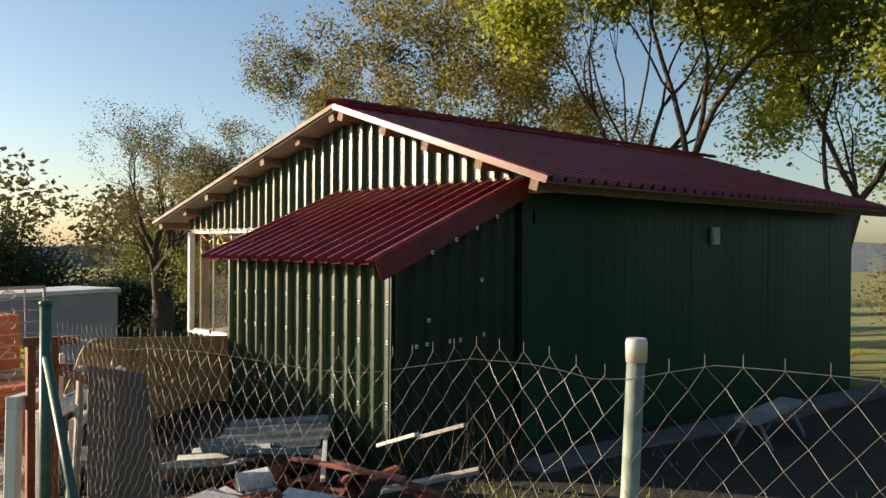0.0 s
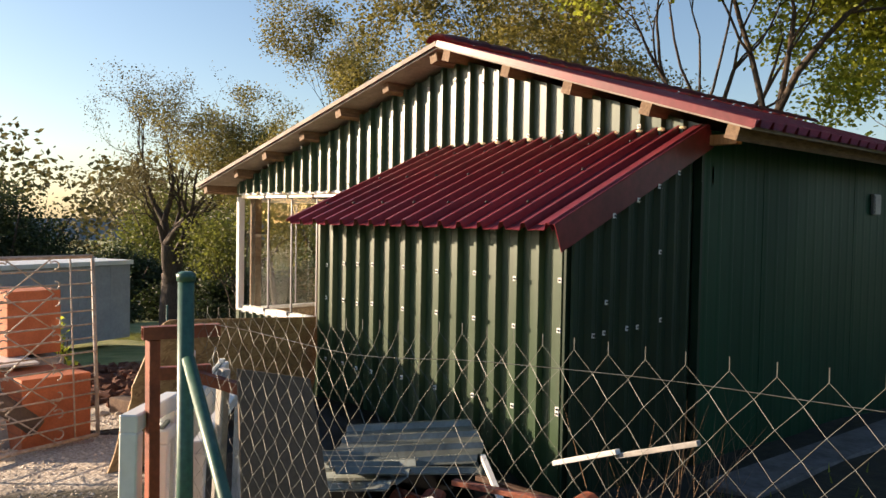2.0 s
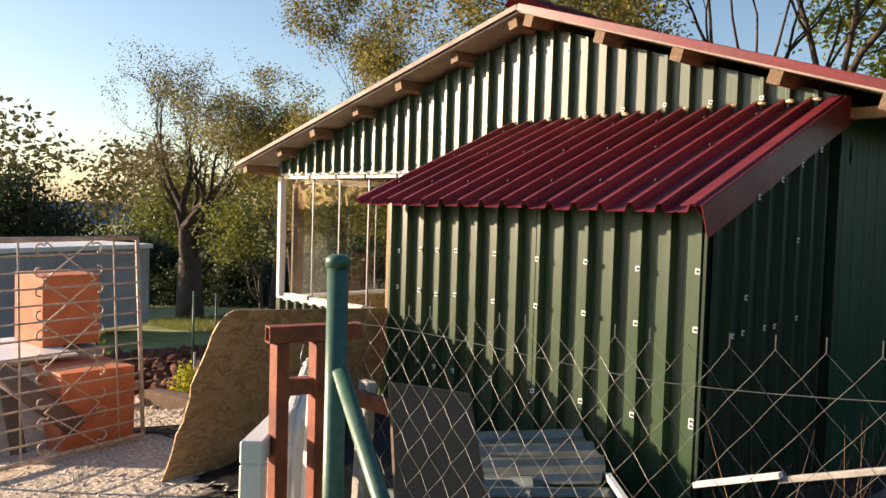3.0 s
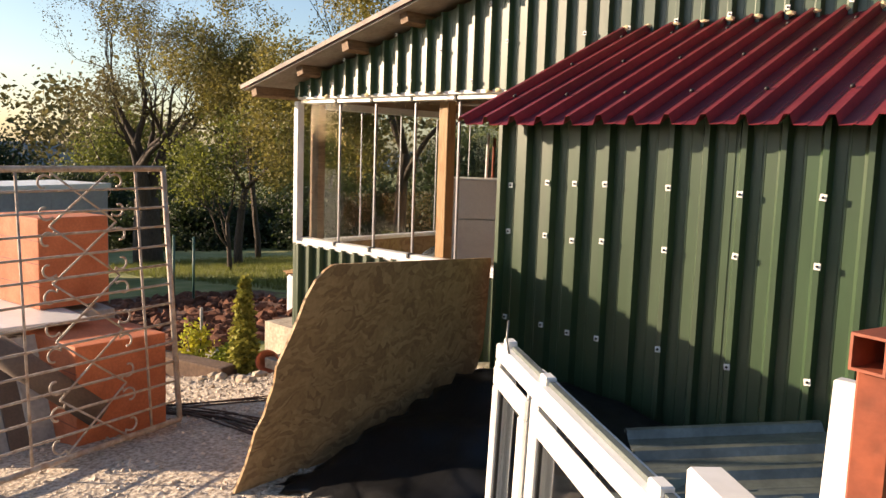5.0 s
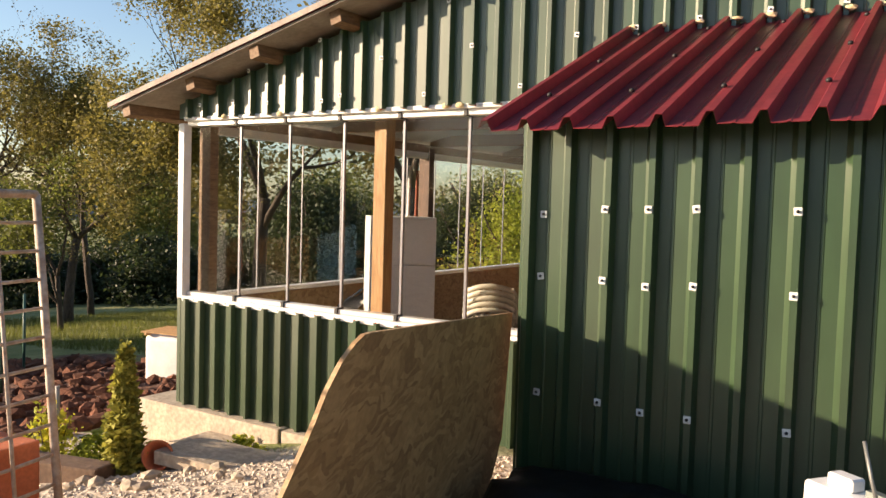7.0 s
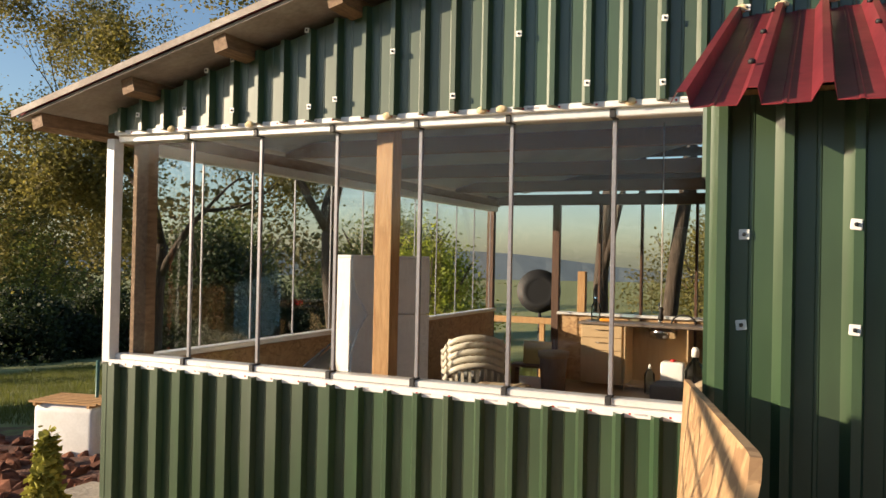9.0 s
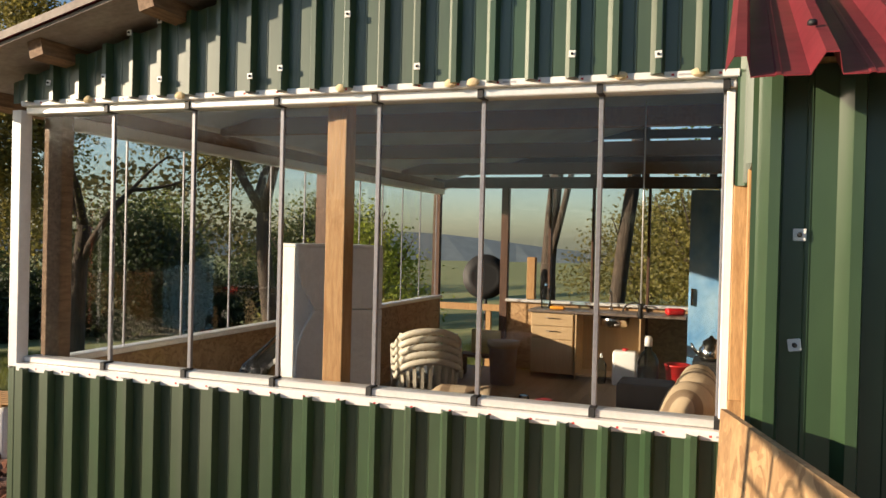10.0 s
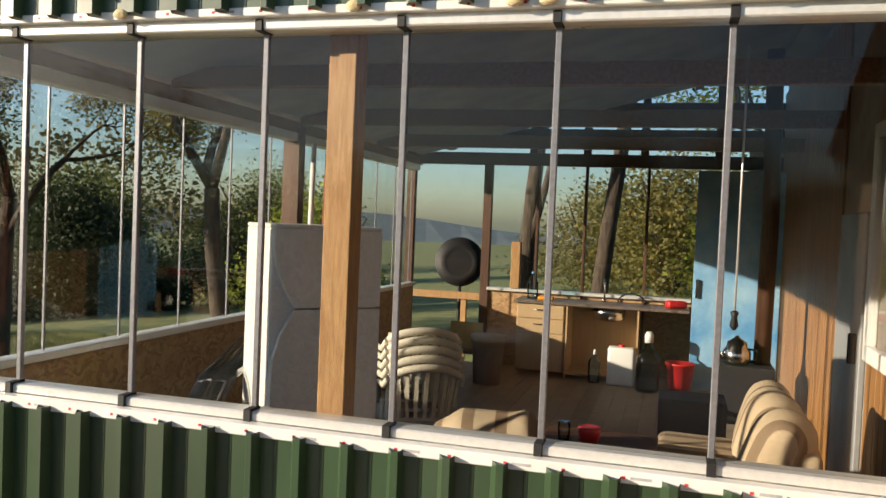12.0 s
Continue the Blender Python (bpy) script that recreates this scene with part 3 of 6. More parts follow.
part("corner_post", cube(-7.34, -7.265, 0.0, 0.09, 0.70, 2.33, 0.004), WHITE, win, "white painted corner board")
part("corner_post", cube(-7.25, -7.10, 0.17, 0.27, -0.3, 2.40, 0.004), PINE_OLD, win, "timber corner post")
post = solid("timber_post", cube(-5.205, -5.085, 0.19, 0.31, -0.3, 2.42, 0.004), PINE, "square sawn pine post behind the glass front", "post", kind="structure")
part("cladding_sheet", sheet((0, 0, 0), X, Z, -Y, -3.03, -2.90, flat(1.855), flat(2.372), 0.2, PHASE, 0.5), GREEN, front)
part("nailer", cube(-3.035, -2.945, -0.010, 0.03, 0.66, 0.885, 0.003), PINE, front, "pale pine offcut")
for x, w, z in ((-3.034, 0.094, 1.862), (-2.90, 0.11, 2.36)):
    solid("timber_post", cube(x, x + w, 0.005, 0.12, -0.25, z, 0.004), PINE, "raw pine door post beside the glass front", "post", kind="structure")

# ---- house: back, left side, inside ----
FLOOR = -0.30
back = thing("wall_north", "open timber-framed back wall with low boarding and sky showing between beams", "wall", kind="structure")
for x in (-7.40, -6.32, -5.60, -4.98, -4.20):
    part("stud", cube(x, x + (0.11 if x < -6 else 0.035), WALL_B - 0.1, WALL_B, FLOOR, 2.42, 0.003), DARKWOOD, back)
part("beam", cube(-7.40, -2.6, WALL_B - 0.12, WALL_B, 2.36, 2.52, 0.004), DARKWOOD, back)
part("beam", cube(-6.2, -0.1, WALL_B - 0.11, WALL_B - 0.01, 2.60, 2.84, 0.004), DARKWOOD, back)
part("beam", cube(-5.2, -0.6, WALL_B - 0.10, WALL_B - 0.02, 3.06, 3.18, 0.004), DARKWOOD, back)
for x in (-5.72, -5.02, -4.30, -3.40, -2.45):
    part("strut", cube(x, x + 0.10, WALL_B - 0.09, WALL_B - 0.03, 2.52, roof_z(x) - 0.13), DARKWOOD, back)
part("panel", cube(-6.22, -2.6, WALL_B - 0.06, WALL_B - 0.02, FLOOR, 0.69), OSB, back, "low strand board panel")
part("window_sill", cube(-6.22, -3.60, WALL_B - 0.13, WALL_B + 0.02, 0.69, 0.73, 0.004), ALU, back, "white track under the back panes")
part("panel", cube(-3.0, 0.0, WALL_B - 0.05, WALL_B - 0.01, FLOOR, 2.6), OSB, back)
for a, b in ((-6.20, -5.60), (-5.565, -4.98), (-4.945, -4.20), (-4.165, -3.62)):
    pane(back, a, b, WALL_B - 0.055, WALL_B - 0.047, 0.73, 2.36, (0, -1, 0))

left = thing("wall_west", "low strand-board wall with frameless sliding panes above", "wall", kind="structure")
part("panel", cube(-7.31, -7.27, 0.3, WALL_B - 0.1, FLOOR - 0.3, 0.68), OSB, left, "low strand board panel")
for k in range(8):
    part("cladding_sheet", sheet((-7.32, 0, 0), Y, Z, -X, 0.05 + k, min(1.06 + k, WALL_B), flat(-0.5), flat(0.68), 0.2, 0.0), GREEN, left)
part("window_sill", cube(-7.34, -7.22, 0.28, WALL_B - 0.1, 0.69, 0.735, 0.005), ALU, left, "white aluminium bottom track")
part("window_head", cube(-7.34, -7.22, 0.28, WALL_B - 0.1, 2.26, 2.34, 0.005), ALU, left, "white aluminium top track")
for k in range(11):
    y0 = 0.32 + k * 0.66
    glazing = pane(left, -7.284, -7.276, y0, y0 + 0.64, 0.735, 2.26, (1, 0, 0))
    part("edge_profile", cube(-7.288, -7.272, y0 + 0.640, y0 + 0.654, 0.74, 2.26, 0.002), EDGE, glazing)
part("post", cube(-7.36, -7.20, 4.0, 4.12, FLOOR, 2.4), DARKWOOD, left)
part("beam", cube(-7.36, -7.22, 0.2, WALL_B, 2.34, 2.44), PINE_OLD, left)

bm = bmesh.new()
for xa, xb in ((-7.2, RIDGE_X), (RIDGE_X, -0.07)):
    vs = [bm.verts.new((x, y, roof_z(x) - 0.145 - t)) for t in (0, 0.012) for x, y in ((xa, 0.2), (xb, 0.2), (xb, WALL_B - 0.12), (xa, WALL_B - 0.12))]
    for q in ((0, 1, 2, 3), (7, 6, 5, 4), (0, 4, 5, 1), (1, 5, 6, 2), (2, 6, 7, 3), (3, 7, 4, 0)):
        bm.faces.new([vs[i] for i in q])
solid("ceiling", bm, CEIL, "sloping grey sheet ceiling under the roof", "ceiling", kind="structure")

floor = thing("floor", "worn pale timber floor boards, dusty", "floor", kind="structure")
n = 0
for i in range(30):
    x0 = -7.28 + i * 0.16
    for j, (ya, yb) in enumerate(((0.14, 2.9), (2.905, 5.4), (5.405, 7.78)) if i % 2 else ((0.14, 1.7), (1.705, 4.3), (4.305, 7.78))):
        part("plank", cube(x0, x0 + 0.156, ya, yb, FLOOR - 0.03, FLOOR), FLOORWOOD, floor)

room = thing("wall_inner", "varnished pine board partition with a pale door and a white window", "wall", kind="structure")
for i in range(56):
    y0 = 0.18 + i * 0.137
    if 2.75 < y0 < 3.78:
        continue
    if y0 < 2.6 and y0 > 1.1:
        part("plank", cube(-2.62, -2.60, y0, y0 + 0.133, FLOOR, 0.82, 0.004), PANELWOOD, room)
        part("plank", cube(-2.62, -2.60, y0, y0 + 0.133, 2.28, 3.3, 0.004), PANELWOOD, room)
    else:
        part("plank", cube(-2.62, -2.60, y0, y0 + 0.133, FLOOR, 3.3, 0.004), PANELWOOD, room)
part("lining", cube(-2.599, -2.56, 0.17, WALL_B - 0.06, FLOOR, 3.4), SOFFIT, room)
dr = part("door", cube(-2.64, -2.60, 2.90, 3.76, FLOOR + 0.01, 1.75, 0.006), CEIL, room, "pale grey door in the partition")
part("handle", cube(-2.69, -2.64, 3.0, 3.03, 0.75, 0.95, 0.004), BLACK, dr)
wf = part("window", cube(-2.66, -2.60, 1.22, 2.72, 0.82, 0.92, 0.006), WHITE, room, "white plastic inner window")
part("frame", cube(-2.66, -2.60, 2.62, 2.72, 0.92, 2.2, 0.006), WHITE, wf)
part("frame", cube(-2.66, -2.60, 1.22, 2.72, 2.2, 2.29, 0.006), WHITE, wf)
part("frame", cube(-2.66, -2.60, 1.12, 1.22, 0.82, 2.29, 0.006), WHITE, wf)
pane(room, -2.635, -2.629, 1.22, 2.62, 0.92, 2.2, (-1, 0, 0))

# tie beams under the roof
for y in (2.0, 4.0, 6.0):
    solid("tie_beam", cube(-7.2, -0.1, y, y + 0.08, 2.42, 2.56, 0.004), PINE_OLD, "weathered timber tie beam under the roof", "beam", "tie beams", "structure")


def fridge():
    f = thing("fridge", "white two-door fridge freezer with curved door grips", "fridge", pose(-5.83, 1.45, FLOOR, 0, 0, 44))
    part("body", cube(-0.31, 0.31, -0.22, 0.31, 0.03, 1.80, 0.012, seg=2), FRIDGE, f)
    for z0, z1, name in ((0.06, 1.363, "door"), (1.375, 1.80, "freezer_door")):
        bm = bmesh.new()
        # the grip side of each door is cut in a curve
        pts = [(0.31, z0), (0.31, z1)]
        for k in range(11):
            s = k / 10
            z = z1 + (z0 - z1) * s
            near = max(0.0, 1 - abs(z - 1.37) / 0.36)
            pts.append((-0.31 + 0.13 * near * near, z))
        fa = bm.faces.new([bm.verts.new((x, -0.225, z)) for x, z in pts])
        r = bmesh.ops.extrude_face_region(bm, geom=[fa])
        bmesh.ops.translate(bm, verts=[g for g in r["geom"] if isinstance(g, bmesh.types.BMVert)], vec=(0, -0.05, 0))
        part(name, bm, FRIDGE, f)
    part("top_panel", cube(-0.31, 0.31, -0.27, 0.31, 1.801, 1.825, 0.006), FRIDGE, f)
    for x in (-0.27, 0.27):
        part("foot", cube(x - 0.02, x + 0.02, -0.2, -0.16, 0, 0.03), BLACK, f)


fridge()


def chair_parts():
    c = thing("garden_chair", "stacked cream plastic garden chair with slotted back", "chair", None, "stacked garden chairs")
    bm = bmesh.new()
    box(bm, -0.22, 0.22, -0.22, 0.20, 0.41, 0.435)
    part("seat", bevelled(bm, 0.008, 2), PLASTIC, c)
    back_ = bmesh.new()
    # curved slotted backrest
    for i in range(9):
        a = -1.05 + 2.1 * i / 8
        x, y = 0.25 * math.sin(a), 0.24 - 0.07 * (1 - math.cos(a)) * 2
        m = Matrix.Translation((x, y, 0.44)) @ Matrix.Rotation(-a * 0.55, 4, "Z") @ Matrix.Rotation(-0.18, 4, "X")
        box(back_, -0.014, 0.014, -0.006, 0.006, 0.0, 0.36, m)
    part("backrest_slats", back_, PLASTIC, c)
    rim = bmesh.new()
    tube(rim, [(0.27 * math.sin(a), 0.31 - 0.07 * (1 - math.cos(a)) * 2, 0.70 + 0.12 * math.cos(a)) for a in [-1.25 + 2.5 * k / 14 for k in range(15)]], 0.030, 8)
    part("backrest_rim", rim, PLASTIC, c)
    for sx in (-1, 1):
        arm = bmesh.new()
        tube(arm, [(0.27 * sx, 0.24, 0.74), (0.29 * sx, 0.12, 0.66), (0.29 * sx, -0.12, 0.64), (0.28 * sx, -0.24, 0.60), (0.27 * sx, -0.27, 0.45)], 0.024, 8)
        part("armrest", arm, PLASTIC, c)
        for sy in (-1, 1):
            leg = bmesh.new()
            tube(leg, [(0.23 * sx, 0.20 * sy, 0.42), (0.26 * sx, 0.26 * sy, 0.0)], [0.034, 0.022], 6)
            part("leg", leg, PLASTIC, c)
    return c


ch = chair_parts()
base = pose(-5.62, 2.95, FLOOR, 0, 0, 208)
ch.matrix_basis = base
for i in range(1, 5):
    copy_thing(ch, Matrix.Translation((0, 0, 0)) @ base @ pose(0, -0.035 * i, 0.062 * i))


def cushion(bm, x0, x1, y0, y1, z0, z1, r=0.06, m=None):
    b2 = bmesh.new()
    box(b2, x0, x1, y0, y1, z0, z1, m)
    bmesh.ops.bevel(b2, geom=b2.edges[:], offset=r, segments=4, affect="EDGES", profile=0.55)
    for f in b2.faces:
        f.smooth = True
    me = bpy.data.meshes.new("tmp")
    b2.to_mesh(me)
    b2.free()
    bm.from_mesh(me)
    bpy.data.meshes.remove(me)
    return bm


def striped_fabric():
    m = material("striped_beige_fabric", (0.46, 0.37, 0.25), 0.9, 0, (0.40, 0.31, 0.20), 5, (1, 1, 1), 0.002, 120, 0.12)
    n, l = m.node_tree.nodes, m.node_tree.links
    co, wave, ramp, mix = n.new("ShaderNodeTexCoord"), n.new("ShaderNodeTexWave"), n.new("ShaderNodeValToRGB"), n.new("ShaderNodeMix")
    mix.data_type = "RGBA"
    wave.inputs["Scale"].default_value, wave.inputs["Distortion"].default_value = 1.9, 0.6
    ramp.color_ramp.elements[0].position, ramp.color_ramp.elements[1].position = 0.66, 0.74
    l.new(co.outputs["Object"], wave.inputs["Vector"])
    l.new(wave.outputs["Fac"], ramp.inputs[0])
    b = n["Principled BSDF"]
    src = b.inputs["Base Color"].links[0].from_socket
    l.new(ramp.outputs[0], mix.inputs["Factor"])
    l.new(src, mix.inputs["A"])
    mix.inputs["B"].default_value = (0.20, 0.14, 0.085, 1)
    l.new(mix.outputs["Result"], b.inputs["Base Color"])
    return m


STRIPED = striped_fabric()


def pillow(w, d, h):
    """A plump cushion: full in the middle, thin along its seam."""
    bm = bmesh.new()
    bmesh.ops.create_uvsphere(bm, u_segments=28, v_segments=16, radius=1.0)
    for v in bm.verts:
        x, y, z = v.co
        p = [math.copysign(abs(c) ** 0.55, c) for c in (x, z)]
        v.co = Vector((0.5 * w * p[0], 0.5 * d * y * (1 + 0.08 * math.sin(7 * x)), 0.5 * h * p[1] + 0.012 * math.sin(9 * x)))
    for f in bm.faces:
        f.smooth = True
    return bm


def sofa(m, label, half, back, loose):
    s = thing("sofa", label, "sofa", m)
    part("base", cube(-half, half, -0.42, 0.36, 0.05, 0.46, 0.02), DARKWOOD, s)
    for x in (-half / 2, half / 2):
        part("seat_cushion", cushion(bmesh.new(), x - half / 2 + 0.005, x + half / 2 - 0.005, -0.45, 0.16, 0.46, 0.68), STRIPED, s)
    part("back_panel", cushion(bmesh.new(), -half + 0.02, half - 0.02, 0.20, 0.38, 0.3, back - 0.14, 0.05), SOFA, s)
    for k in range(loose):
        x = -half + (k + 0.5) * 2 * half / loose
        c = part("back_cushion", pillow(2 * half / loose + 0.05, 0.30, 0.52), STRIPED, s, "plump striped back cushion")
        c.matrix_basis = pose(x, 0.15 + 0.03 * (k % 2), back - 0.24, -14 - 5 * (k % 2), 6 * (-1) ** k, 4 * (-1) ** k)
    for x in (-half + 0.06, half - 0.06):
        for y in (-0.36, 0.30):
            part("foot", cube(x - 0.03, x + 0.03, y - 0.03, y + 0.03, 0, 0.06), BLACK, s)


sofa(pose(-3.45, 1.70, FLOOR - 0.02, 0, 0, -94), "beige striped upholstered sofa with plump loose back cushions", 0.56, 1.03, 2)
sofa(pose(-4.67, 1.28, FLOOR, 0, 0, 182), "low beige striped sofa standing with its back to the glass front", 0.27, 0.92, 1)

t = thing("coffee_table", "small dark tray table with cups on it", "table", pose(-4.15, 1.5, FLOOR))
part("tabletop", cube(-0.3, 0.3, -0.2, 0.2, 0.72, 0.75, 0.006), DARKWOOD, t)
for x in (-0.26, 0.26):
    for y in (-0.16, 0.16):
        part("leg", cube(x - 0.02, x + 0.02, y - 0.02, y + 0.02, 0, 0.72), DARKWOOD, t)
bm = lathe(bmesh.new(), ((0.05, 0), (0.06, 0.06), (0.055, 0.08)), 14)
solid("bowl", bm, RED, "small red bowl on the tray table", "bowl", m=pose(-4.2, 1.42, FLOOR + 0.751))
bm = lathe(bmesh.new(), ((0.03, 0), (0.035, 0.09), (0.03, 0.1)), 14)
solid("jar", bm, glass_material("jar_glass", (0.8, 0.85, 0.85)), "small clear glass jar on the tray table", "jar", m=pose(-4.33, 1.4, FLOOR + 0.751))
solid("chest", cube(-3.87, -3.45, 2.48, 2.85, FLOOR, 0.50, 0.02, seg=2), BLACK, "black painted storage chest behind the sofa", "chest")


# kitchen
def kitchen():
    k = thing("base_cabinet", "beech laminate kitchen base cabinet with drawers", "cabinet", pose(-5.70, 7.2, FLOOR))
    part("body", cube(0.0, 0.60, 0.02, 0.56, 0.06, 0.90, 0.004), BEECH, k)
    for z0, z1 in ((0.72, 0.89), (0.54, 0.71)):
        dd = part("drawer", cube(0.01, 0.59, 0.0, 0.02, z0, z1, 0.004), BEECH, k)
        hb = bmesh.new()
        tube(hb, [(0.22, 0, z1 - 0.06), (0.22, -0.025, z1 - 0.06), (0.38, -0.025, z1 - 0.06), (0.38, 0, z1 - 0.06)], 0.006, 6)
        part("handle", hb, STEEL, dd)
    part("door", cube(0.01, 0.59, 0.0, 0.02, 0.07, 0.53, 0.004), BEECH, k)
    u = thing("sink_cabinet", "open beech sink cabinet frame without doors", "cabinet", pose(-5.08, 7.2, FLOOR))
    for x in (0.0, 0.86):
        part("side_panel", cube(x, x + 0.02, 0.0, 0.56, 0.0, 0.90), BEECH, u)
    part("bottom_shelf", cube(0.02, 0.86, 0.0, 0.56, 0.05, 0.075), BEECH, u)
    part("back_panel", cube(0.02, 0.86, 0.54, 0.555, 0.05, 0.90), BEECH, u)
    part("sink_bowl", lathe(bmesh.new(), ((0.10, 0.72), (0.19, 0.75), (0.21, 0.90)), 20, pose(0.5, 0.28, 0)), STEEL, u, "round stainless steel sink bowl")
    solid("worktop", cube(-5.74, -3.62, 7.17, 7.78, FLOOR + 0.901, FLOOR + 0.94, 0.006), GRANITE, "dark mottled laminate kitchen worktop", "worktop")
    tap = thing("tap", "chrome swan-neck kitchen tap", "tap", pose(-4.66, 7.66, FLOOR + 0.94))
    bm = bmesh.new()
    tube(bm, [(0, 0, 0), (0, 0, 0.2)] + [(0, -0.08 + 0.08 * math.cos(a), 0.2 + 0.08 * math.sin(a)) for a in (0.5, 1.0, 1.57, 2.1, 2.7)], 0.011, 8)
    part("spout", bm, STEEL, tap)
    part("base", lathe(bmesh.new(), ((0.028, 0), (0.028, 0.03), (0.014, 0.04)), 14), STEEL, tap)
    bm = bmesh.new()
    tube(bm, [(0.17 * math.cos(a), 0, 0.13 * math.sin(a)) for a in [3.1416 * i / 10 for i in range(11)]], 0.012, 8)
    solid("basket_handle", bm, BLACK, "black arched rack standing on the worktop", "rack", m=pose(-4.32, 7.6, FLOOR + 0.94))
    CLEAR = glass_material("clear_plastic", (0.72, 0.85, 0.90), 0.05, 1.35)
    b = thing("water_bottle", "clear blue plastic water bottle on the worktop", "bottle", pose(-5.55, 7.45, FLOOR + 0.94))
    part("body", lathe(bmesh.new(), ((0.06, 0), (0.07, 0.02), (0.07, 0.2), (0.055, 0.24), (0.02, 0.30), (0.02, 0.32)), 16), CLEAR, b)
    part("cap", lathe(bmesh.new(), ((0.022, 0.32), (0.022, 0.345)), 12), BLUE, b)
    solid("orange_cloth", cushion(bmesh.new(), -0.1, 0.1, -0.05, 0.05, 0, 0.045, 0.02), material("orange_fabric", (0.8, 0.32, 0.02), 0.9), "crumpled orange cloth on the worktop", "cloth", m=pose(-5.36, 7.35, FLOOR + 0.941))
    solid("red_cloth", cushion(bmesh.new(), -0.12, 0.12, -0.08, 0.08, 0, 0.09, 0.035), RED, "crumpled red cloth on the worktop", "cloth", m=pose(-3.78, 7.4, FLOOR + 0.941, 0, 0, 20))
    j = thing("jerrycan", "white plastic water canister under the sink", "canister", pose(-4.38, 7.1, FLOOR))
    part("body", cushion(bmesh.new(), -0.16, 0.16, -0.1, 0.1, 0.0, 0.46, 0.04), WHITE, j)
    part("cap", lathe(bmesh.new(), ((0.04, 0.455), (0.04, 0.49)), 12), RED, j, "red screw cap")
    b = thing("soap_bottle", "small clear pump bottle beside the canister", "bottle", pose(-4.70, 7.12, FLOOR))
    part("body", lathe(bmesh.new(), ((0.07, 0), (0.075, 0.26), (0.03, 0.32), (0.03, 0.34)), 14), CLEAR, b)
    part("pump", lathe(bmesh.new(), ((0.02, 0.34), (0.012, 0.40)), 8), WHITE, b)
    d = thing("demijohn", "large clear plastic demijohn half full of water", "demijohn", pose(-4.06, 6.85, FLOOR))
    part("body", lathe(bmesh.new(), ((0.12, 0), (0.14, 0.03), (0.14, 0.16), (0.135, 0.19), (0.14, 0.22), (0.14, 0.38), (0.10, 0.47), (0.045, 0.52), (0.045, 0.57)), 20), CLEAR, d)
    part("water", lathe(bmesh.new(), ((0.11, 0.006), (0.132, 0.03), (0.132, 0.30)), 20), glass_material("water", (0.55, 0.70, 0.75), 0, 1.33), d)
    part("pump", lathe(bmesh.new(), ((0.05, 0.571), (0.05, 0.66), (0.03, 0.70)), 14), WHITE, d, "white pump with a blue ring")
    bk = thing("bucket", "red plastic bucket on the floor", "bucket", pose(-3.70, 7.0, FLOOR))
    part("body", lathe(bmesh.new(), ((0.12, 0), (0.16, 0.32), (0.17, 0.32), (0.17, 0.345), (0.15, 0.345), (0.11, 0.02)), 20), RED, bk)


kitchen()
dw = thing("blue_door", "blue painted door mottled with paler blue", "door", pose(-3.60, 7.16, FLOOR))
part("leaf", cube(0, 0.96, 0, 0.04, 0.01, 2.6, 0.004), BLUE, dw)
part("handle", cube(0.03, 0.06, -0.035, 0, 1.10, 1.32, 0.004), STEEL, dw)

st = thing("stove", "small black wood stove with a long flue pipe", "stove", pose(-3.17, 5.0, FLOOR))
part("body", cube(-0.25, 0.25, -0.25, 0.25, 0.18, 0.70, 0.02, seg=2), BLACK, st)
for x in (-0.2, 0.2):
    for y in (-0.2, 0.2):
        part("leg", cube(x - 0.015, x + 0.015, y - 0.015, y + 0.015, 0, 0.18), BLACK, st)
bm = tube(bmesh.new(), [(0.16, 0.05, 0.70), (0.17, 0.05, 2.0), (0.14, 0.05, 3.55)], 0.075, 16)
part("flue_pipe", bm, DARKWOOD, st, "sooty brown flue pipe")
kt = thing("kettle", "polished steel double teapot on the stove", "kettle", pose(-3.24, 4.9, FLOOR + 0.70))
part("body", lathe(bmesh.new(), ((0.10, 0), (0.125, 0.04), (0.12, 0.12), (0.09, 0.16), (0.085, 0.20), (0.03, 0.235), (0.012, 0.26)), 20), STEEL, kt)
bm = tube(bmesh.new(), [(-0.11, 0, 0.05), (-0.17, 0, 0.11), (-0.20, 0, 0.17)], [0.022, 0.016, 0.011], 8)
part("spout", bm, STEEL, kt)
bm = tube(bmesh.new(), [(0.10, 0, 0.14), (0.17, 0, 0.14), (0.17, 0, 0.05), (0.12, 0, 0.03)], 0.011, 8)
part("handle", bm, BLACK, kt)

bn = thing("bin", "pale grey-brown waste bin with a folded liner", "bin", pose(-5.88, 6.45, FLOOR))
part("body", lathe(bmesh.new(), ((0.16, 0), (0.19, 0.52), (0.21, 0.53), (0.21, 0.56), (0.18, 0.56), (0.14, 0.02)), 20), SOFFIT, bn)
part("liner", lathe(bmesh.new(), ((0.205, 0.48), (0.215, 0.565), (0.18, 0.57)), 20), SOFA, bn)
solid("board", cube(-6.5, -6.08, 7.0, 7.02, 0.0, 0.33, 0.003, m=None), material("yellow_board", (0.66, 0.52, 0.18), 0.6), "short yellow board on the bench by the opening", "board")
bt = thing("bench", "low timber bench by the back opening", "bench", pose(-6.3, 6.95, FLOOR))
part("seat", cube(-0.35, 0.35, -0.15, 0.18, 0.26, 0.30, 0.004), PINE_OLD, bt)
for x in (-0.3, 0.3):
    part("leg", cube(x - 0.03, x + 0.03, -0.1, 0.1, 0, 0.26), PINE_OLD, bt)
bm = bmesh.new()
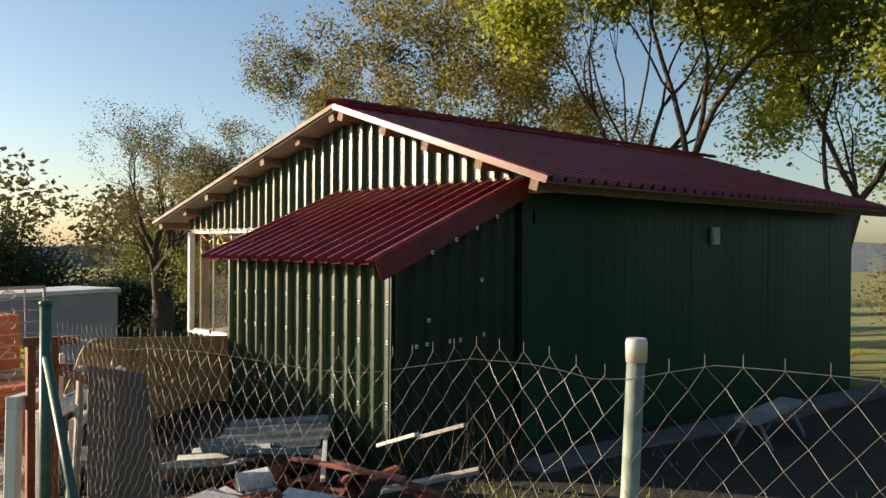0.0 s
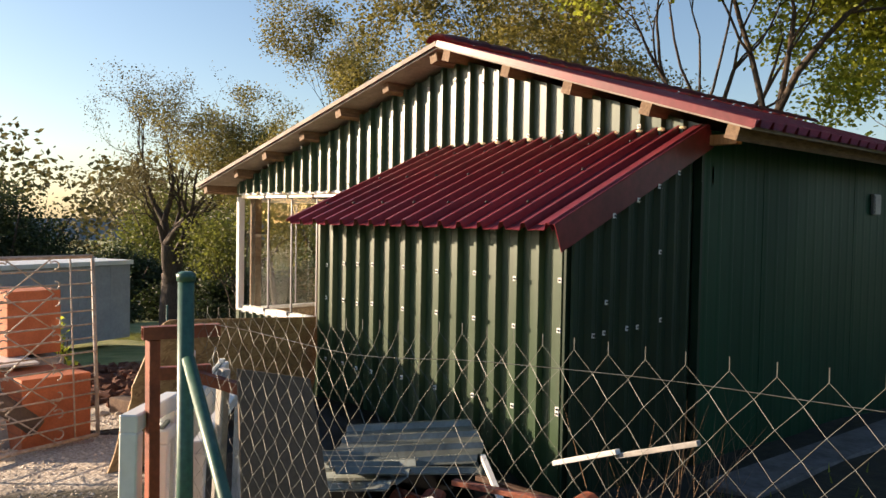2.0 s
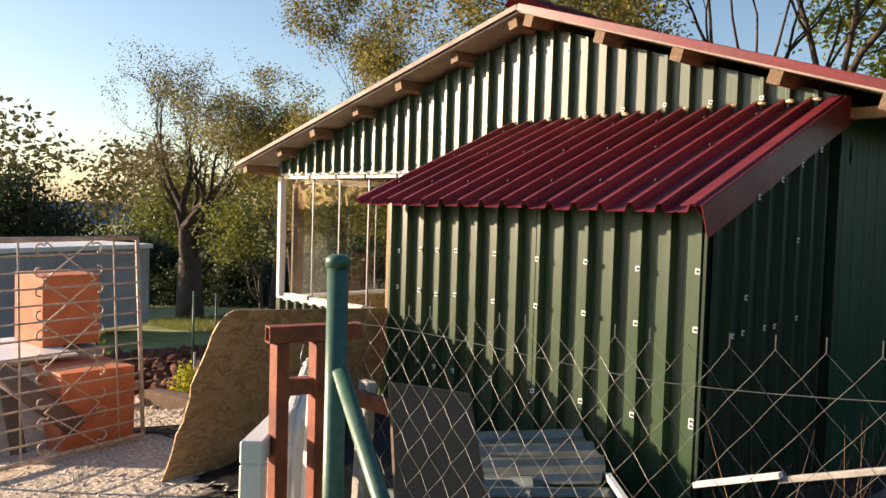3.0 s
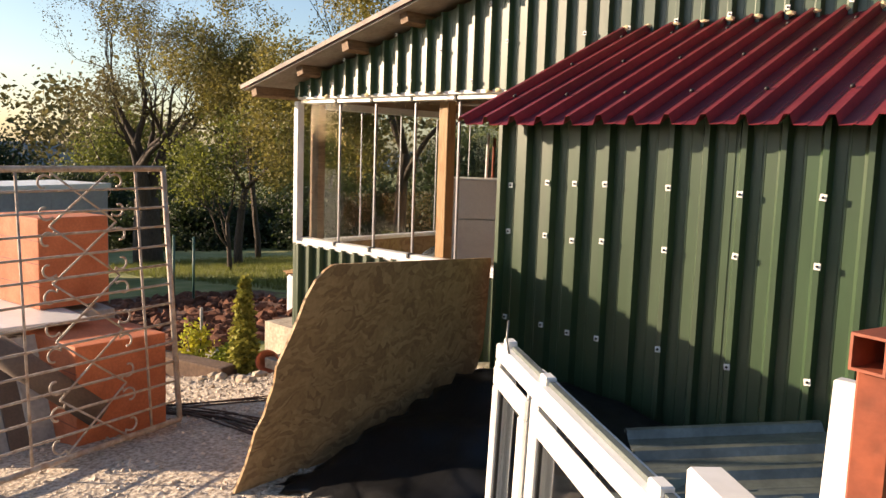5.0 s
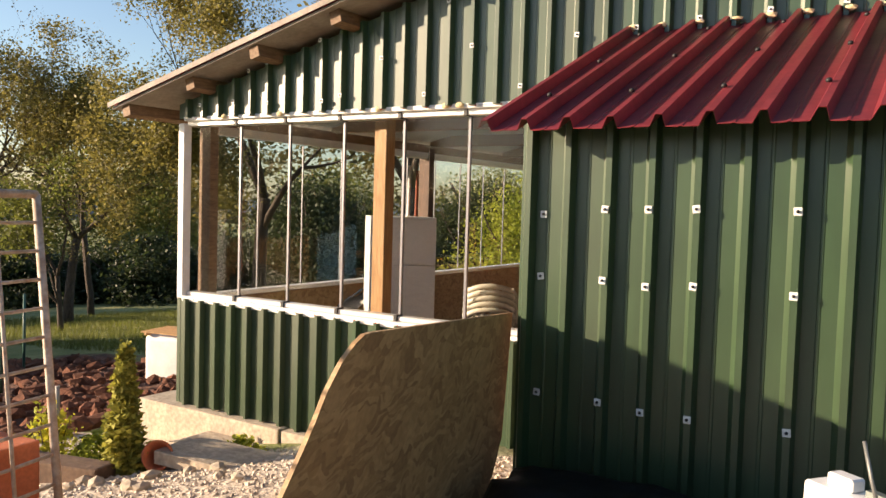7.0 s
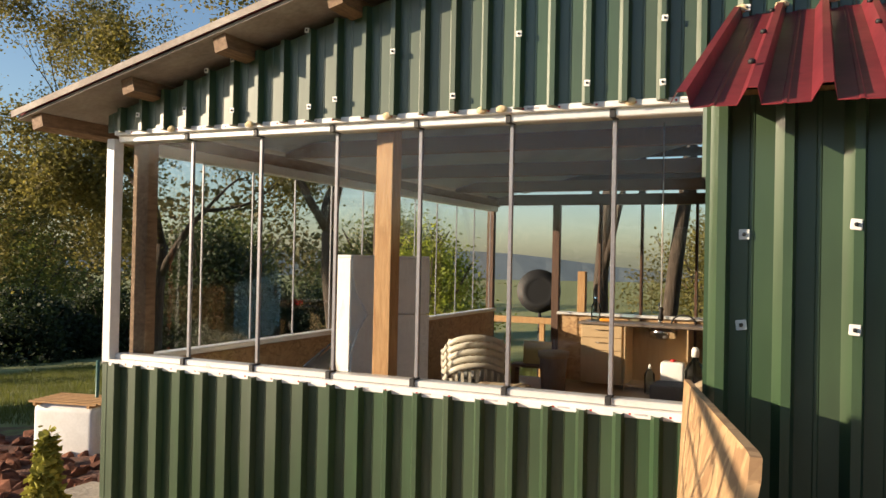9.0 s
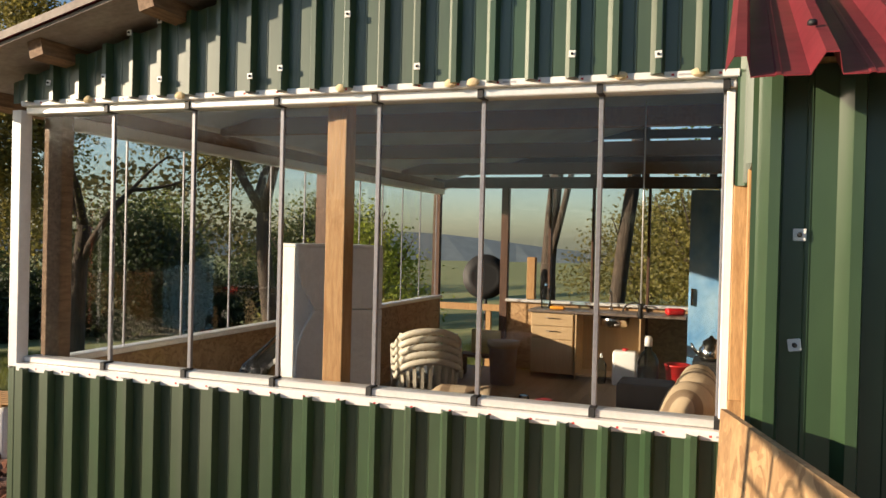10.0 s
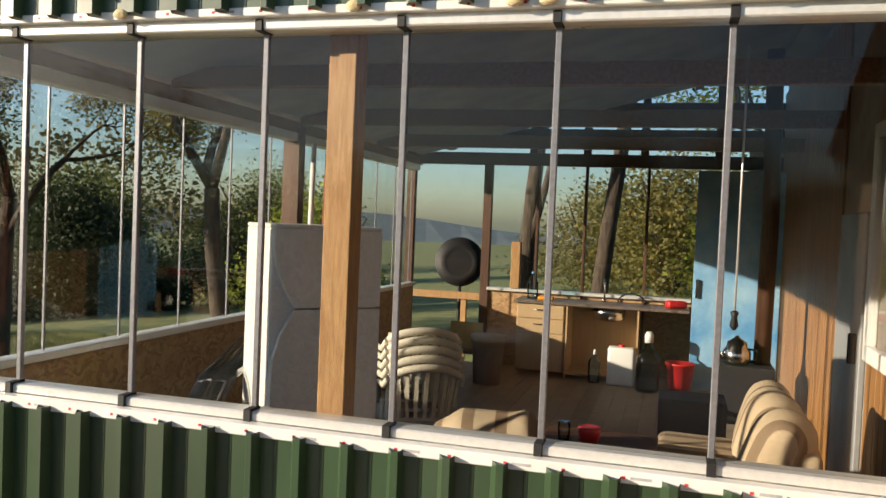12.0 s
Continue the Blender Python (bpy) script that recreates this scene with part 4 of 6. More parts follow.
tube(bm, [(-3.54, 1.0, 2.42), (-3.54, 1.0, 1.22)], 0.005, 5)
pc = thing("pull_cord", "thin beaded roller-blind cord with a black weight", "cord")
part("cord", bm, ALU, pc)
part("weight", lathe(bmesh.new(), ((0.008, 1.14), (0.02, 1.16), (0.012, 1.20), (0.02, 1.22), (0.006, 1.23)), 8, pose(-3.54, 1.0, 0)), BLACK, pc)
bm = bmesh.new()
for i in range(7):
    tube(bm, [(-6.40 + 0.02 * i, 0.95 + 0.02 * i, 0.30), (-6.45 + 0.03 * i, 1.3 + 0.05 * (i % 3), 0.60), (-6.5 + 0.05 * i, 1.9 + 0.04 * (i % 2), 0.80)], [0.035, 0.02, 0.004], 4)
solid("plastic_sheet", bm, glass_material("crumpled_film", (0.9, 0.9, 0.9), 0.15, 1.6), "crumpled clear plastic sheet twisted to a point", "plastic", m=None)
for x, z1, mt, lb in ((-6.12, 2.05, WHITE, "thin white pole leaning behind the fridge"), (-6.02, 2.0, RUST, "thin red-brown pole leaning behind the fridge")):
    solid("pole", tube(bmesh.new(), [(x, 1.95, FLOOR), (x + 0.02, 1.98, z1)], 0.018, 8), mt, lb, "pole")
solid("wood_block", cube(-5.9, -5.78, 7.70, 7.82, 0.735, 1.35, 0.006), PINE, "short upright pine offcut on the back sill", "wood")

# satellite dish and low fence behind the house
sd = thing("satellite_dish", "dark round satellite dish on a thin pole", "dish", pose(-7.06, 9.5, ground_z(-7.06, 9.5)))
h = 0.95 - ground_z(-7.06, 9.5)
part("pole", tube(bmesh.new(), [(0, 0, 0), (0, 0, h)], 0.03, 8), BLACK, sd)
part("reflector", lathe(bmesh.new(), ((0.02, 0.0), (0.2, 0.03), (0.38, 0.10), (0.385, 0.105), (0.2, 0.04)), 26, pose(0, -0.05, h, 82, 0, 15)), BLACK, sd)
lf = thing("low_fence", "low rail fence of rough pine behind the house", "fence")
for x in (-7.9, -6.9, -6.0):
    part("post", cube(x, x + 0.08, 9.0, 9.08, ground_z(x, 9) - 0.1, 0.50), PINE, lf)
part("rail", cube(-8.2, -5.7, 8.97, 9.0, 0.42, 0.53, 0.004), PINE, lf)

# ---- yard ----
def osb_board():
    """The leaning strand board, warped: upright at the lean-to corner, sloping at its free end; one corner rounded, the lower edge broken."""
    tl, tr = Vector((-2.683, -3.215, 1.25)), Vector((-3.025, -1.50, 1.125))
    bl, br = Vector((-3.06, -3.44, 0.02)), Vector((-3.06, -1.56, 0.0))
    rng = random.Random(4)
    cols = [k / 40 for k in range(41)]
    bm = bmesh.new()
    grid = []
    for layer in (0.0, 0.018):
        rows = []
        for a in cols:
            t0 = 0.14 * max(0, 1 - a / 0.09) ** 2.2
            t1 = 1.0 + 0.008 * rng.gauss(0, 1) if a < 0.55 else 1.0 - 0.45 * max(0, (a - 0.8) / 0.2) ** 2.0
            line = []
            for k in range(13):
                q = t0 + (t1 - t0) * k / 12
                p = tl.lerp(tr, a).lerp(bl.lerp(br, a), q)
                if a == 0:
                    p += (tr - tl) * (0.012 * math.sin(9 * q) + (0.02 if 0.45 < q < 0.7 else 0))
                line.append(bm.verts.new(p + Vector((-layer, 0, 0))))
            rows.append(line)
        grid.append(rows)
    f, g = grid
    n, m = len(cols) - 1, 12
    for i in range(n):
        for k in range(m):
            bm.faces.new((f[i][k], f[i + 1][k], f[i + 1][k + 1], f[i][k + 1]))
            bm.faces.new((g[i][k + 1], g[i + 1][k + 1], g[i + 1][k], g[i][k]))
        for k in (0, m):
            bm.faces.new((f[i][k], g[i][k], g[i + 1][k], f[i + 1][k]))
    for k in range(m):
        for i in (0, n):
            bm.faces.new((f[i][k], f[i][k + 1], g[i][k + 1], g[i][k]))
    solid("strand_board", bm, OSB, "weathered strand board with a rounded corner leaning on the lean-to", "board")


osb_board()


def iron_gate():
    """A gate panel with square bars and a scrolled middle field, leaning a little."""
    tr, br, bl = Vector((-4.70, -2.96, 1.64)), Vector((-4.38, -3.02, 0.0)), Vector((-4.02, -4.42, 0.0))
    across, up = (bl - br), (tr - br)
    w, h = across.length, up.length
    across.normalize()
    up.normalize()
    g = thing("iron_gate", "cream painted wrought-iron gate panel with scrolls, rusty in places", "gate")

    def bar(a, b, r, n=6):
        return tube(bmesh.new(), [br + across * p + up * q for p, q in (a, b)], r, n)

    for a, b in (((0, 0), (0, h)), ((w, 0), (w, h)), ((0, 0), (w, 0)), ((0, h), (w, h))):
        part("frame_bar", bar(a, b, 0.019, 8), IRON, g)
    for p in (0.23, 1.05):
        part("upright", bar((p, 0), (p, h), 0.009), IRON, g)
    for k in range(1, 13):
        part("crossbar", bar((0, h * k / 13), (w, h * k / 13), 0.008), IRON, g)
    n = 5
    for k in range(n):
        z0, z1 = h * k / n, h * (k + 1) / n
        part("diagonal", bar((0.40, z0), (0.86, z1), 0.007), IRON, g)
        part("diagonal", bar((0.86, z0), (0.40, z1), 0.007), IRON, g)
        for x, side in ((0.40, -1), (0.86, 1)):
            for z, s2 in ((z0, 1), (z1, -1)):
                # a scroll springing from the end of each diagonal, curling outwards
                pts = [(x, z), (x - side * 0.03, z + s2 * 0.03)] + [(x + side * (0.02 + 0.055 * (1 - 0.055 * q) * math.sin(0.42 * q - 0.9)), z + s2 * (0.085 - 0.055 * (1 - 0.055 * q) * math.cos(0.42 * q - 0.9))) for q in range(11)]
                part("scroll", tube(bmesh.new(), [br + across * px + up * pz for px, pz in pts[1:]], 0.007, 6), IRON, g)


iron_gate()


def orange_block(name, m, sx, sy, sz, label):
    b = thing(name, label, "block", m)
    bm = cube(-sx / 2, sx / 2, -sy / 2, sy / 2, 0, sz, 0.012, seg=2)
    part("body", bm, TERRACOTTA, b)
    for k in range(3):
        part("groove", cube(-sx / 2 - 0.002, sx / 2 + 0.002, -sy / 2 - 0.002, -sy / 2 + 0.004, sz * (k + 1) / 4 - 0.003, sz * (k + 1) / 4 + 0.003), RUST, b, "thin dark joint line")
    return b


orange_block("orange_crate", pose(-4.86, -3.36, ground_z(-4.86, -3.36), 0, 0, 5), 0.66, 0.62, 0.68, "smooth orange storage block standing behind the gate")
orange_block("orange_crate", pose(-5.72, -3.30, 0.63, 0, 0, 7), 0.60, 0.52, 0.64, "smooth orange storage block stacked on slabs behind the gate")
SLATE = material("grey_slab", (0.42, 0.40, 0.37), 0.8, 0, (0.30, 0.28, 0.26), 4, (1, 1, 1), 0.002, 30, 0.15, 0.1)
z = ground_z(-5.7, -3.4) - 0.04
while z < 0.55:
    top_z = min(z + 0.10, 0.60)
    solid("stone_slab", cube(-6.1, -5.35, -3.9, -3.0, z, top_z, 0.008, m=pose(0.02 * math.sin(9 * z), 0, 0)), SLATE, "grey stone slab in a stack carrying an orange block", "slab", "stacked slabs")
    z = top_z
solid("white_sheet", cube(-6.15, -4.98, -4.25, -3.35, 0.602, 0.626, 0.004), WHITE, "white coated panel lying on the slab stack", "panel")
for i, (mt, lb) in enumerate(((SLATE, "grey stone slab leaning on the stack"), (GREYCARD, "brown board leaning on the stack"), (SLATE, "grey stone slab leaning on the stack"), (PINE_OLD, "old plank leaning on the stack"), (GREYCARD, "brown board leaning on the stack"), (PINE_OLD, "old plank leaning on the stack"))):
    y = -3.72 - 0.12 * i
    solid("leaning_slab", cube(-0.02, 0.02, -0.05 - 0.04 * (i < 3), 0.05 + 0.04 * (i < 3), 0, 0.72, 0.004, m=pose(-4.78 - 0.02 * i, y, ground_z(-4.8, y) - 0.01, 3, -22, 0)), mt, lb, "slab", "leaning slabs")
solid("pipe_roll", lathe(bmesh.new(), ((0.085, 0), (0.085, 0.75), (0.07, 0.75), (0.07, 0.02)), 18, pose(-4.45, -3.52, 0.12, 0, -50, 70)), GREYCARD, "brown clay pipe lying against the orange block", "pipe")


# white window sashes
def old_window():
    s_dir = Vector((0.803, -0.596, 0))
    o = Vector((-1.385, -3.34, 0.03))
    lean = Vector((0.596, 0.803, 0)) * 0.03
    m = Matrix(((s_dir.x, 0.596, lean.x, o.x - lean.x), (s_dir.y, 0.803, lean.y, o.y - lean.y), (0, 0, 1.0, o.z), (0, 0, 0, 1)))
    w = thing("old_window", "dismantled white plastic window with a narrow and a wide sash, leaning", "window")
    W, Hh = 1.70, 1.10
    for a in ((0, W, 0, 0.06), (0, W, Hh - 0.06, Hh), (0, 0.06, 0.06, Hh - 0.06), (W - 0.06, W, 0.06, Hh - 0.06), (0.48, 0.55, 0.06, Hh - 0.06)):
        part("frame_bar", cube(a[0], a[1], -0.035, 0.035, a[2], a[3], 0.006, m), WHITE, w)
    for x0, x1 in ((0.065, 0.475), (0.555, W - 0.065)):
        sash = part("sash", cube(x0, x1, -0.055, -0.036, Hh - 0.135, Hh - 0.065, 0.006, m), WHITE, w)
        part("sash_bar", cube(x0, x1, -0.055, -0.036, 0.065, 0.13, 0.006, m), WHITE, sash)
        part("sash_bar", cube(x0, x0 + 0.06, -0.055, -0.036, 0.13, Hh - 0.135, 0.006, m), WHITE, sash)
        part("sash_bar", cube(x1 - 0.06, x1, -0.055, -0.036, 0.13, Hh - 0.135, 0.006, m), WHITE, sash)
        part("gasket", cube(x0 + 0.058, x1 - 0.058, -0.040, -0.030, 0.128, 0.140, 0, m), BLACK, sash)
        part("gasket", cube(x0 + 0.058, x0 + 0.068, -0.040, -0.030, 0.14, Hh - 0.14, 0, m), BLACK, sash)
        part("gasket", cube(x1 - 0.068, x1 - 0.058, -0.040, -0.030, 0.14, Hh - 0.14, 0, m), BLACK, sash)
        pane(w, x0 + 0.06, x1 - 0.06, -0.02, -0.014, 0.13, Hh - 0.135, (-0.596, -0.803, 0), m)
    for x in (0.04, 0.50, 1.30):
        part("hinge", cube(x, x + 0.06, -0.018, 0.018, Hh, Hh + 0.026, 0.004, m), WHITE, w, "white hinge block")
    part("track", cube(0.12, W - 0.02, -0.006, 0.012, Hh + 0.001, Hh + 0.014, 0, m), ZINC, w)
    bm = tube(bmesh.new(), [m @ Vector(p) for p in ((0.17, -0.03, Hh), (0.16, -0.04, Hh + 0.05), (0.13, -0.03, Hh + 0.11))], 0.004, 5)
    part("wire", bm, WIRE, w)
    # a second, older frame behind it
    m2 = Matrix.Translation((0.075, 0.1, 0)) @ m
    q = thing("old_window", "second weathered white window frame leaning behind the first", "window")
    for a in ((0, 1.5, 0, 0.06), (0, 1.5, 0.94, 1.0), (0, 0.06, 0.06, 0.94), (1.44, 1.5, 0.06, 0.94)):
        part("frame_bar", cube(a[0], a[1], -0.03, 0.03, a[2], a[3], 0.006, m2), WHITE, q)
    pane(q, 0.06, 1.44, -0.004, 0.004, 0.06, 0.94, (-0.596, -0.803, 0), m2)


old_window()

# red primed frame by the fence corner
rf = thing("steel_frame", "narrow red-primed square-tube frame by the fence corner", "frame")
for x, y, z in ((0.16, -4.46, 1.548), (0.19, -4.34, 1.548)):
    part("post", cube(x - 0.024, x + 0.024, y - 0.022, y + 0.022, 0.05, z, 0.003), RUST, rf)
tb = bmesh.new()
m = Matrix.Translation((0.153, -4.50, 1.55)) @ pose(0, 0, 0, 0, 0, -14)
for a in ((-0.025, -0.021, 0.0, 0.05), (0.021, 0.025, 0.0, 0.05), (-0.021, 0.021, 0.0, 0.004), (-0.021, 0.021, 0.046, 0.05)):
    box(tb, a[0], a[1], 0.0, 0.30, a[2], a[3], m)
part("top_bar", tb, RUST, rf, "open-ended square tube")
part("crossbar", cube(-0.022, 0.022, 0.03, 0.24, 1.385, 1.435, 0.003, m=pose(0.155, -4.47, 0, 0, 0, -14)), RUST, rf)
part("arm", tube(bmesh.new(), [(0.21, -4.32, 1.40), (0.40, -4.20, 1.355)], 0.03, 4), RUST, rf)
for i, x in enumerate((0.02, 0.23)):
    solid("plank", cube(x, x + 0.06, -4.33 + 0.05 * i, -4.30 + 0.05 * i, 0.1, 1.33 - 0.05 * i, 0.003, m=pose(0, 0, 0, -2, 1, 0)), WHITE if i == 0 else SLATE, "weathered white plank upright beside the frame", "plank", "upright planks")


sw = thing("window_sash", "white plastic window sash standing on edge before the red frame", "sash", pose(0.21, -4.585, 0.14, 0, 2, 137))
for a in ((-0.02, 0.50, 0, 0.07), (-0.02, 0.50, 1.06, 1.13), (-0.02, 0.05, 0.07, 1.06), (0.43, 0.50, 0.07, 1.06)):
    part("frame_bar", cube(a[0], a[1], -0.035, 0.035, a[2], a[3], 0.006), WHITE, sw)
pane(sw, 0.05, 0.43, -0.004, 0.004, 0.07, 1.06, (-0.37, -0.93, 0))

# ---- wire fence ----
WORN_GREEN = material("worn_green_galvanised", (0.30, 0.36, 0.30), 0.55, 0.2, (0.16, 0.22, 0.18), 14, (1, 1, 0.5), 0.0006, 60, 0.2)
def fence():
    g = thing("wire_fence", "sagging galvanised diamond-mesh fence on green steel posts", "fence")
    part("post", tube(bmesh.new(), [(0.47, -4.47, 0.0), (0.47, -4.47, 1.82)], 0.030, 12), FENCE_GREEN, g, "dark green corner post")
    part("brace", tube(bmesh.new(), [(0.49, -4.47, 1.52), (1.27, -4.46, 0.28)], 0.024, 10), FENCE_GREEN, g, "slanting green brace")
    part("cap", lathe(bmesh.new(), ((0.034, 1.80), (0.036, 1.825), (0.02, 1.835)), 12, Matrix.Translation((0.47, -4.47, 0))), FENCE_GREEN, g)
    p = part("post", tube(bmesh.new(), [(4.22, -4.44, 0.2), (4.30, -4.44, 1.93)], 0.0195, 12), WORN_GREEN, g, "worn grey-green post leaning slightly")
    part("cap", lathe(bmesh.new(), ((0.022, 1.915), (0.023, 1.955), (0.020, 1.965)), 12, Matrix.Translation((4.30, -4.44, 0))), ALU, p, "pale plastic cap")
    part("post", tube(bmesh.new(), [(7.9, -4.5, 0.3), (7.9, -4.5, 2.1)], 0.026, 12), FENCE_GREEN, g)

    def top(x):
        # the tension wire: tied low at the post, bulging between
        line = ((0.0, 1.60), (0.86, 1.653), (1.5, 1.686), (1.94, 1.725), (2.74, 1.736), (3.09, 1.755), (3.36, 1.79), (3.61, 1.848), (3.81, 1.888), (4.05, 1.889), (4.24, 1.862), (4.5, 1.918), (4.7, 1.923), (6.0, 1.96), (9.0, 2.1))
        for (xa, za), (xb, zb) in zip(line, line[1:]):
            if xa <= x <= xb:
                s = (x - xa) / (xb - xa)
                return za + (zb - za) * s
        return 1.6

    def yy(x, z):
        return -4.47 + 0.03 * math.sin(2.1 * x) + 0.012 * math.sin(5 * z + x)

    cell, tall = 0.081, 0.088
    v, f = [], []

    def wire(p, q, r):
        p, q = Vector(p), Vector(q)
        d = (q - p).normalized()
        a = d.orthogonal().normalized() * r
        b = d.cross(a)
        n = len(v)
        for c in (p, q):
            v.extend((c + a, c - 0.5 * a + 0.866 * b, c - 0.5 * a - 0.866 * b))
        f.extend(((n, n + 1, n + 4, n + 3), (n + 1, n + 2, n + 5, n + 4), (n + 2, n, n + 3, n + 5)))

    cols = int(7.4 / (cell / 2))
    for i in range(cols):
        x0 = 0.5 + i * cell / 2
        prev = None
        for j in range(34):
            x = x0 + (cell / 2 if (j + i) % 2 else 0)
            z = top(x) + (0.055 if x < 3.2 else 0.015 + 0.1 * max(0, 3.6 - x)) - j * tall / 2
            if z < ground_z(x, -4.47) - 0.02:
                break
            cur = (x, yy(x, z) + (0.004 if j % 2 else -0.004), z)
            if prev:
                wire(prev, cur, 0.00062)
            elif (j + i) % 2 == 0:
                wire((x, cur[1], z + 0.024), cur, 0.0011)
            prev = cur
    for dz in (0.0, -1.2):
        xs = [0.5 + 0.1 * k for k in range(75)]
        for a, b in zip(xs, xs[1:]):
            wire((a, yy(a, 1) - 0.006, top(a) + dz + 0.02 * math.sin(3 * a + dz)), (b, yy(b, 1) - 0.006, top(b) + dz + 0.02 * math.sin(3 * b + dz)), 0.0009)
    me = bpy.data.meshes.new("mesh_panel")
    me.from_pydata(v, [], f)
    me.materials.append(WIRE)
    part("mesh_panel", me, None, g, "twisted diamond wire mesh")


fence()

# brown plate behind the fence
bm = bmesh.new()
v = [bm.verts.new(p) for p in ((0.40, -4.22, 1.44), (0.40, -3.88, 1.36), (0.66, -3.80, 0.18), (0.66, -4.30, 0.20))]
fc = bm.faces.new(v)
r = bmesh.ops.extrude_face_region(bm, geom=[fc])
bmesh.ops.translate(bm, verts=[g for g in r["geom"] if isinstance(g, bmesh.types.BMVert)], vec=(-0.012, 0, 0))
solid("fibreboard", bm, GREYCARD, "dark brown fibreboard offcut leaning behind the wire fence", "board")

# loose galvanised sheets
for i, (x, y, z, rx, ry, rz, w, l) in enumerate(((-0.92, -2.20, 0.51, 9, -5, 42, 0.70, 0.95), (-0.72, -2.45, 0.46, -6, 5, 66, 0.66, 0.95), (-0.85, -2.75, 0.42, 5, -9, 24, 0.55, 0.8))):
    bm = sheet((-l / 2, -w / 2, 0), Y, X, Z, 0, w, flat(0), lambda u: l + 0.05 * math.sin(7 * u), 0.19, 0.03, 0.6)
    solid("corrugated_sheet", bm, ZINC, "loose bent galvanised roofing sheet on the rubble", "sheet", "loose sheets", m=pose(x, y, z, rx, ry, rz))


# black plastic sheeting on the ground in front of the lean-to
bm = bmesh.new()
nx, ny = 44, 34
vv = [[None] * (ny + 1) for _ in range(nx + 1)]
for i in range(nx + 1):
    for j in range(ny + 1):
        x = -2.98 + 2.75 * i / nx + 0.03 * math.sin(1.7 * j)
        y = -3.25 + 1.66 * j / ny + (0.05 * math.sin(2.2 * i) if j < 2 else 0)
        fold = 0.05 * noise.noise((3.1 * x, 2.4 * y, 4.0)) + 0.035 * abs(noise.noise((1.2 * x, 7.0 * y, 9.0)))
        edge = min(i, nx - i, j, ny - j) / 3
        vv[i][j] = bm.verts.new((x, y, ground_z(x, y) + 0.012 + (0.06 + fold + 0.34 * min(1, max(0, (y + 3.1) / 1.1)) * min(1, max(0.25, (-0.4 - x) / 1.8))) * min(1, edge)))
for i in range(nx):
    for j in range(ny):
        bm.faces.new((vv[i][j], vv[i + 1][j], vv[i + 1][j + 1], vv[i][j + 1])).smooth = True
bmesh.ops.solidify(bm, geom=bm.faces[:], thickness=0.004)
TARP = material("black_plastic_sheeting", (0.010, 0.011, 0.013), 0.42, 0, (0.016, 0.017, 0.019), 4, (1, 1, 1), 0.003, 18, 0.2)
solid("tarpaulin", bm, TARP, "rumpled black plastic sheeting on the ground before the lean-to", "tarpaulin")


# rubble
def block(bm, sx, sy, sz, rng):
    box(bm, -sx / 2, sx / 2, -sy / 2, sy / 2, 0, sz)
    bevelled(bm, 0.008)
    for v in bm.verts:
        v.co += Vector((rng.gauss(0, 0.004), rng.gauss(0, 0.004), rng.gauss(0, 0.004)))
    return bm


rng = random.Random(7)
BLOCKMAT = material("white_aerated_block", (0.66, 0.65, 0.63), 0.9, 0, (0.52, 0.51, 0.49), 6, (1, 1, 1), 0.003, 40, 0.12, 0.08)
TILE = material("old_clay_tile", (0.40, 0.13, 0.075), 0.85, 0, (0.28, 0.09, 0.055), 8, (1, 1, 1), 0.002, 40, 0.2, 0.15)
for x, y, z, sx, sy, sz, rz in ((0.10, -3.22, 0.36, 0.42, 0.24, 0.17, 20), (0.45, -2.72, 0.34, 0.45, 0.24, 0.18, 32), (0.02, -2.92, 0.53, 0.24, 0.16, 0.11, 70), (0.95, -2.35, 0.33, 0.32, 0.24, 0.16, 50), (-0.15, -3.05, 0.33, 0.3, 0.2, 0.14, 5), (0.72, -2.95, 0.26, 0.4, 0.22, 0.16, 40)):
    solid("aerated_block", block(bmesh.new(), sx, sy, sz, rng), BLOCKMAT, "chipped white building block on the rubble heap", "block", "rubble blocks", m=pose(x, y, z - 0.14, rng.uniform(-6, 6), rng.uniform(-6, 6), rz))
    solid("aerated_block", block(bmesh.new(), sx * 0.8, sy, 0.16, rng), BLOCKMAT, "chipped white building block under the rubble heap", "block", "rubble blocks", m=pose(x + 0.05, y + 0.03, z - 0.30, 0, 0, rz + 9))
for i in range(26):
    x, y = rng.uniform(-0.35, 1.1), rng.uniform(-3.35, -2.0)
    bm = bmesh.new()
    pr = [(0.09 * math.cos(a), 0.06 * math.sin(a)) for a in [math.pi * k / 6 for k in range(7)]]
    ra = [bm.verts.new((px, -0.18, pz)) for px, pz in pr]
    rb = [bm.verts.new((px * 0.85, 0.18, pz * 0.85)) for px, pz in pr]
    for p, q, c, d2 in zip(ra, ra[1:], rb[1:], rb):
        bm.faces.new((p, q, c, d2))
    bmesh.ops.solidify(bm, geom=bm.faces[:], thickness=0.012)
    solid("roof_tile", bm, TILE, "broken curved clay roof tile in the rubble heap", "tile", "rubble tiles", m=pose(x, y, 0.24 + rng.uniform(0, 0.12), rng.uniform(-20, 20), rng.uniform(-20, 20), rng.uniform(0, 180)))
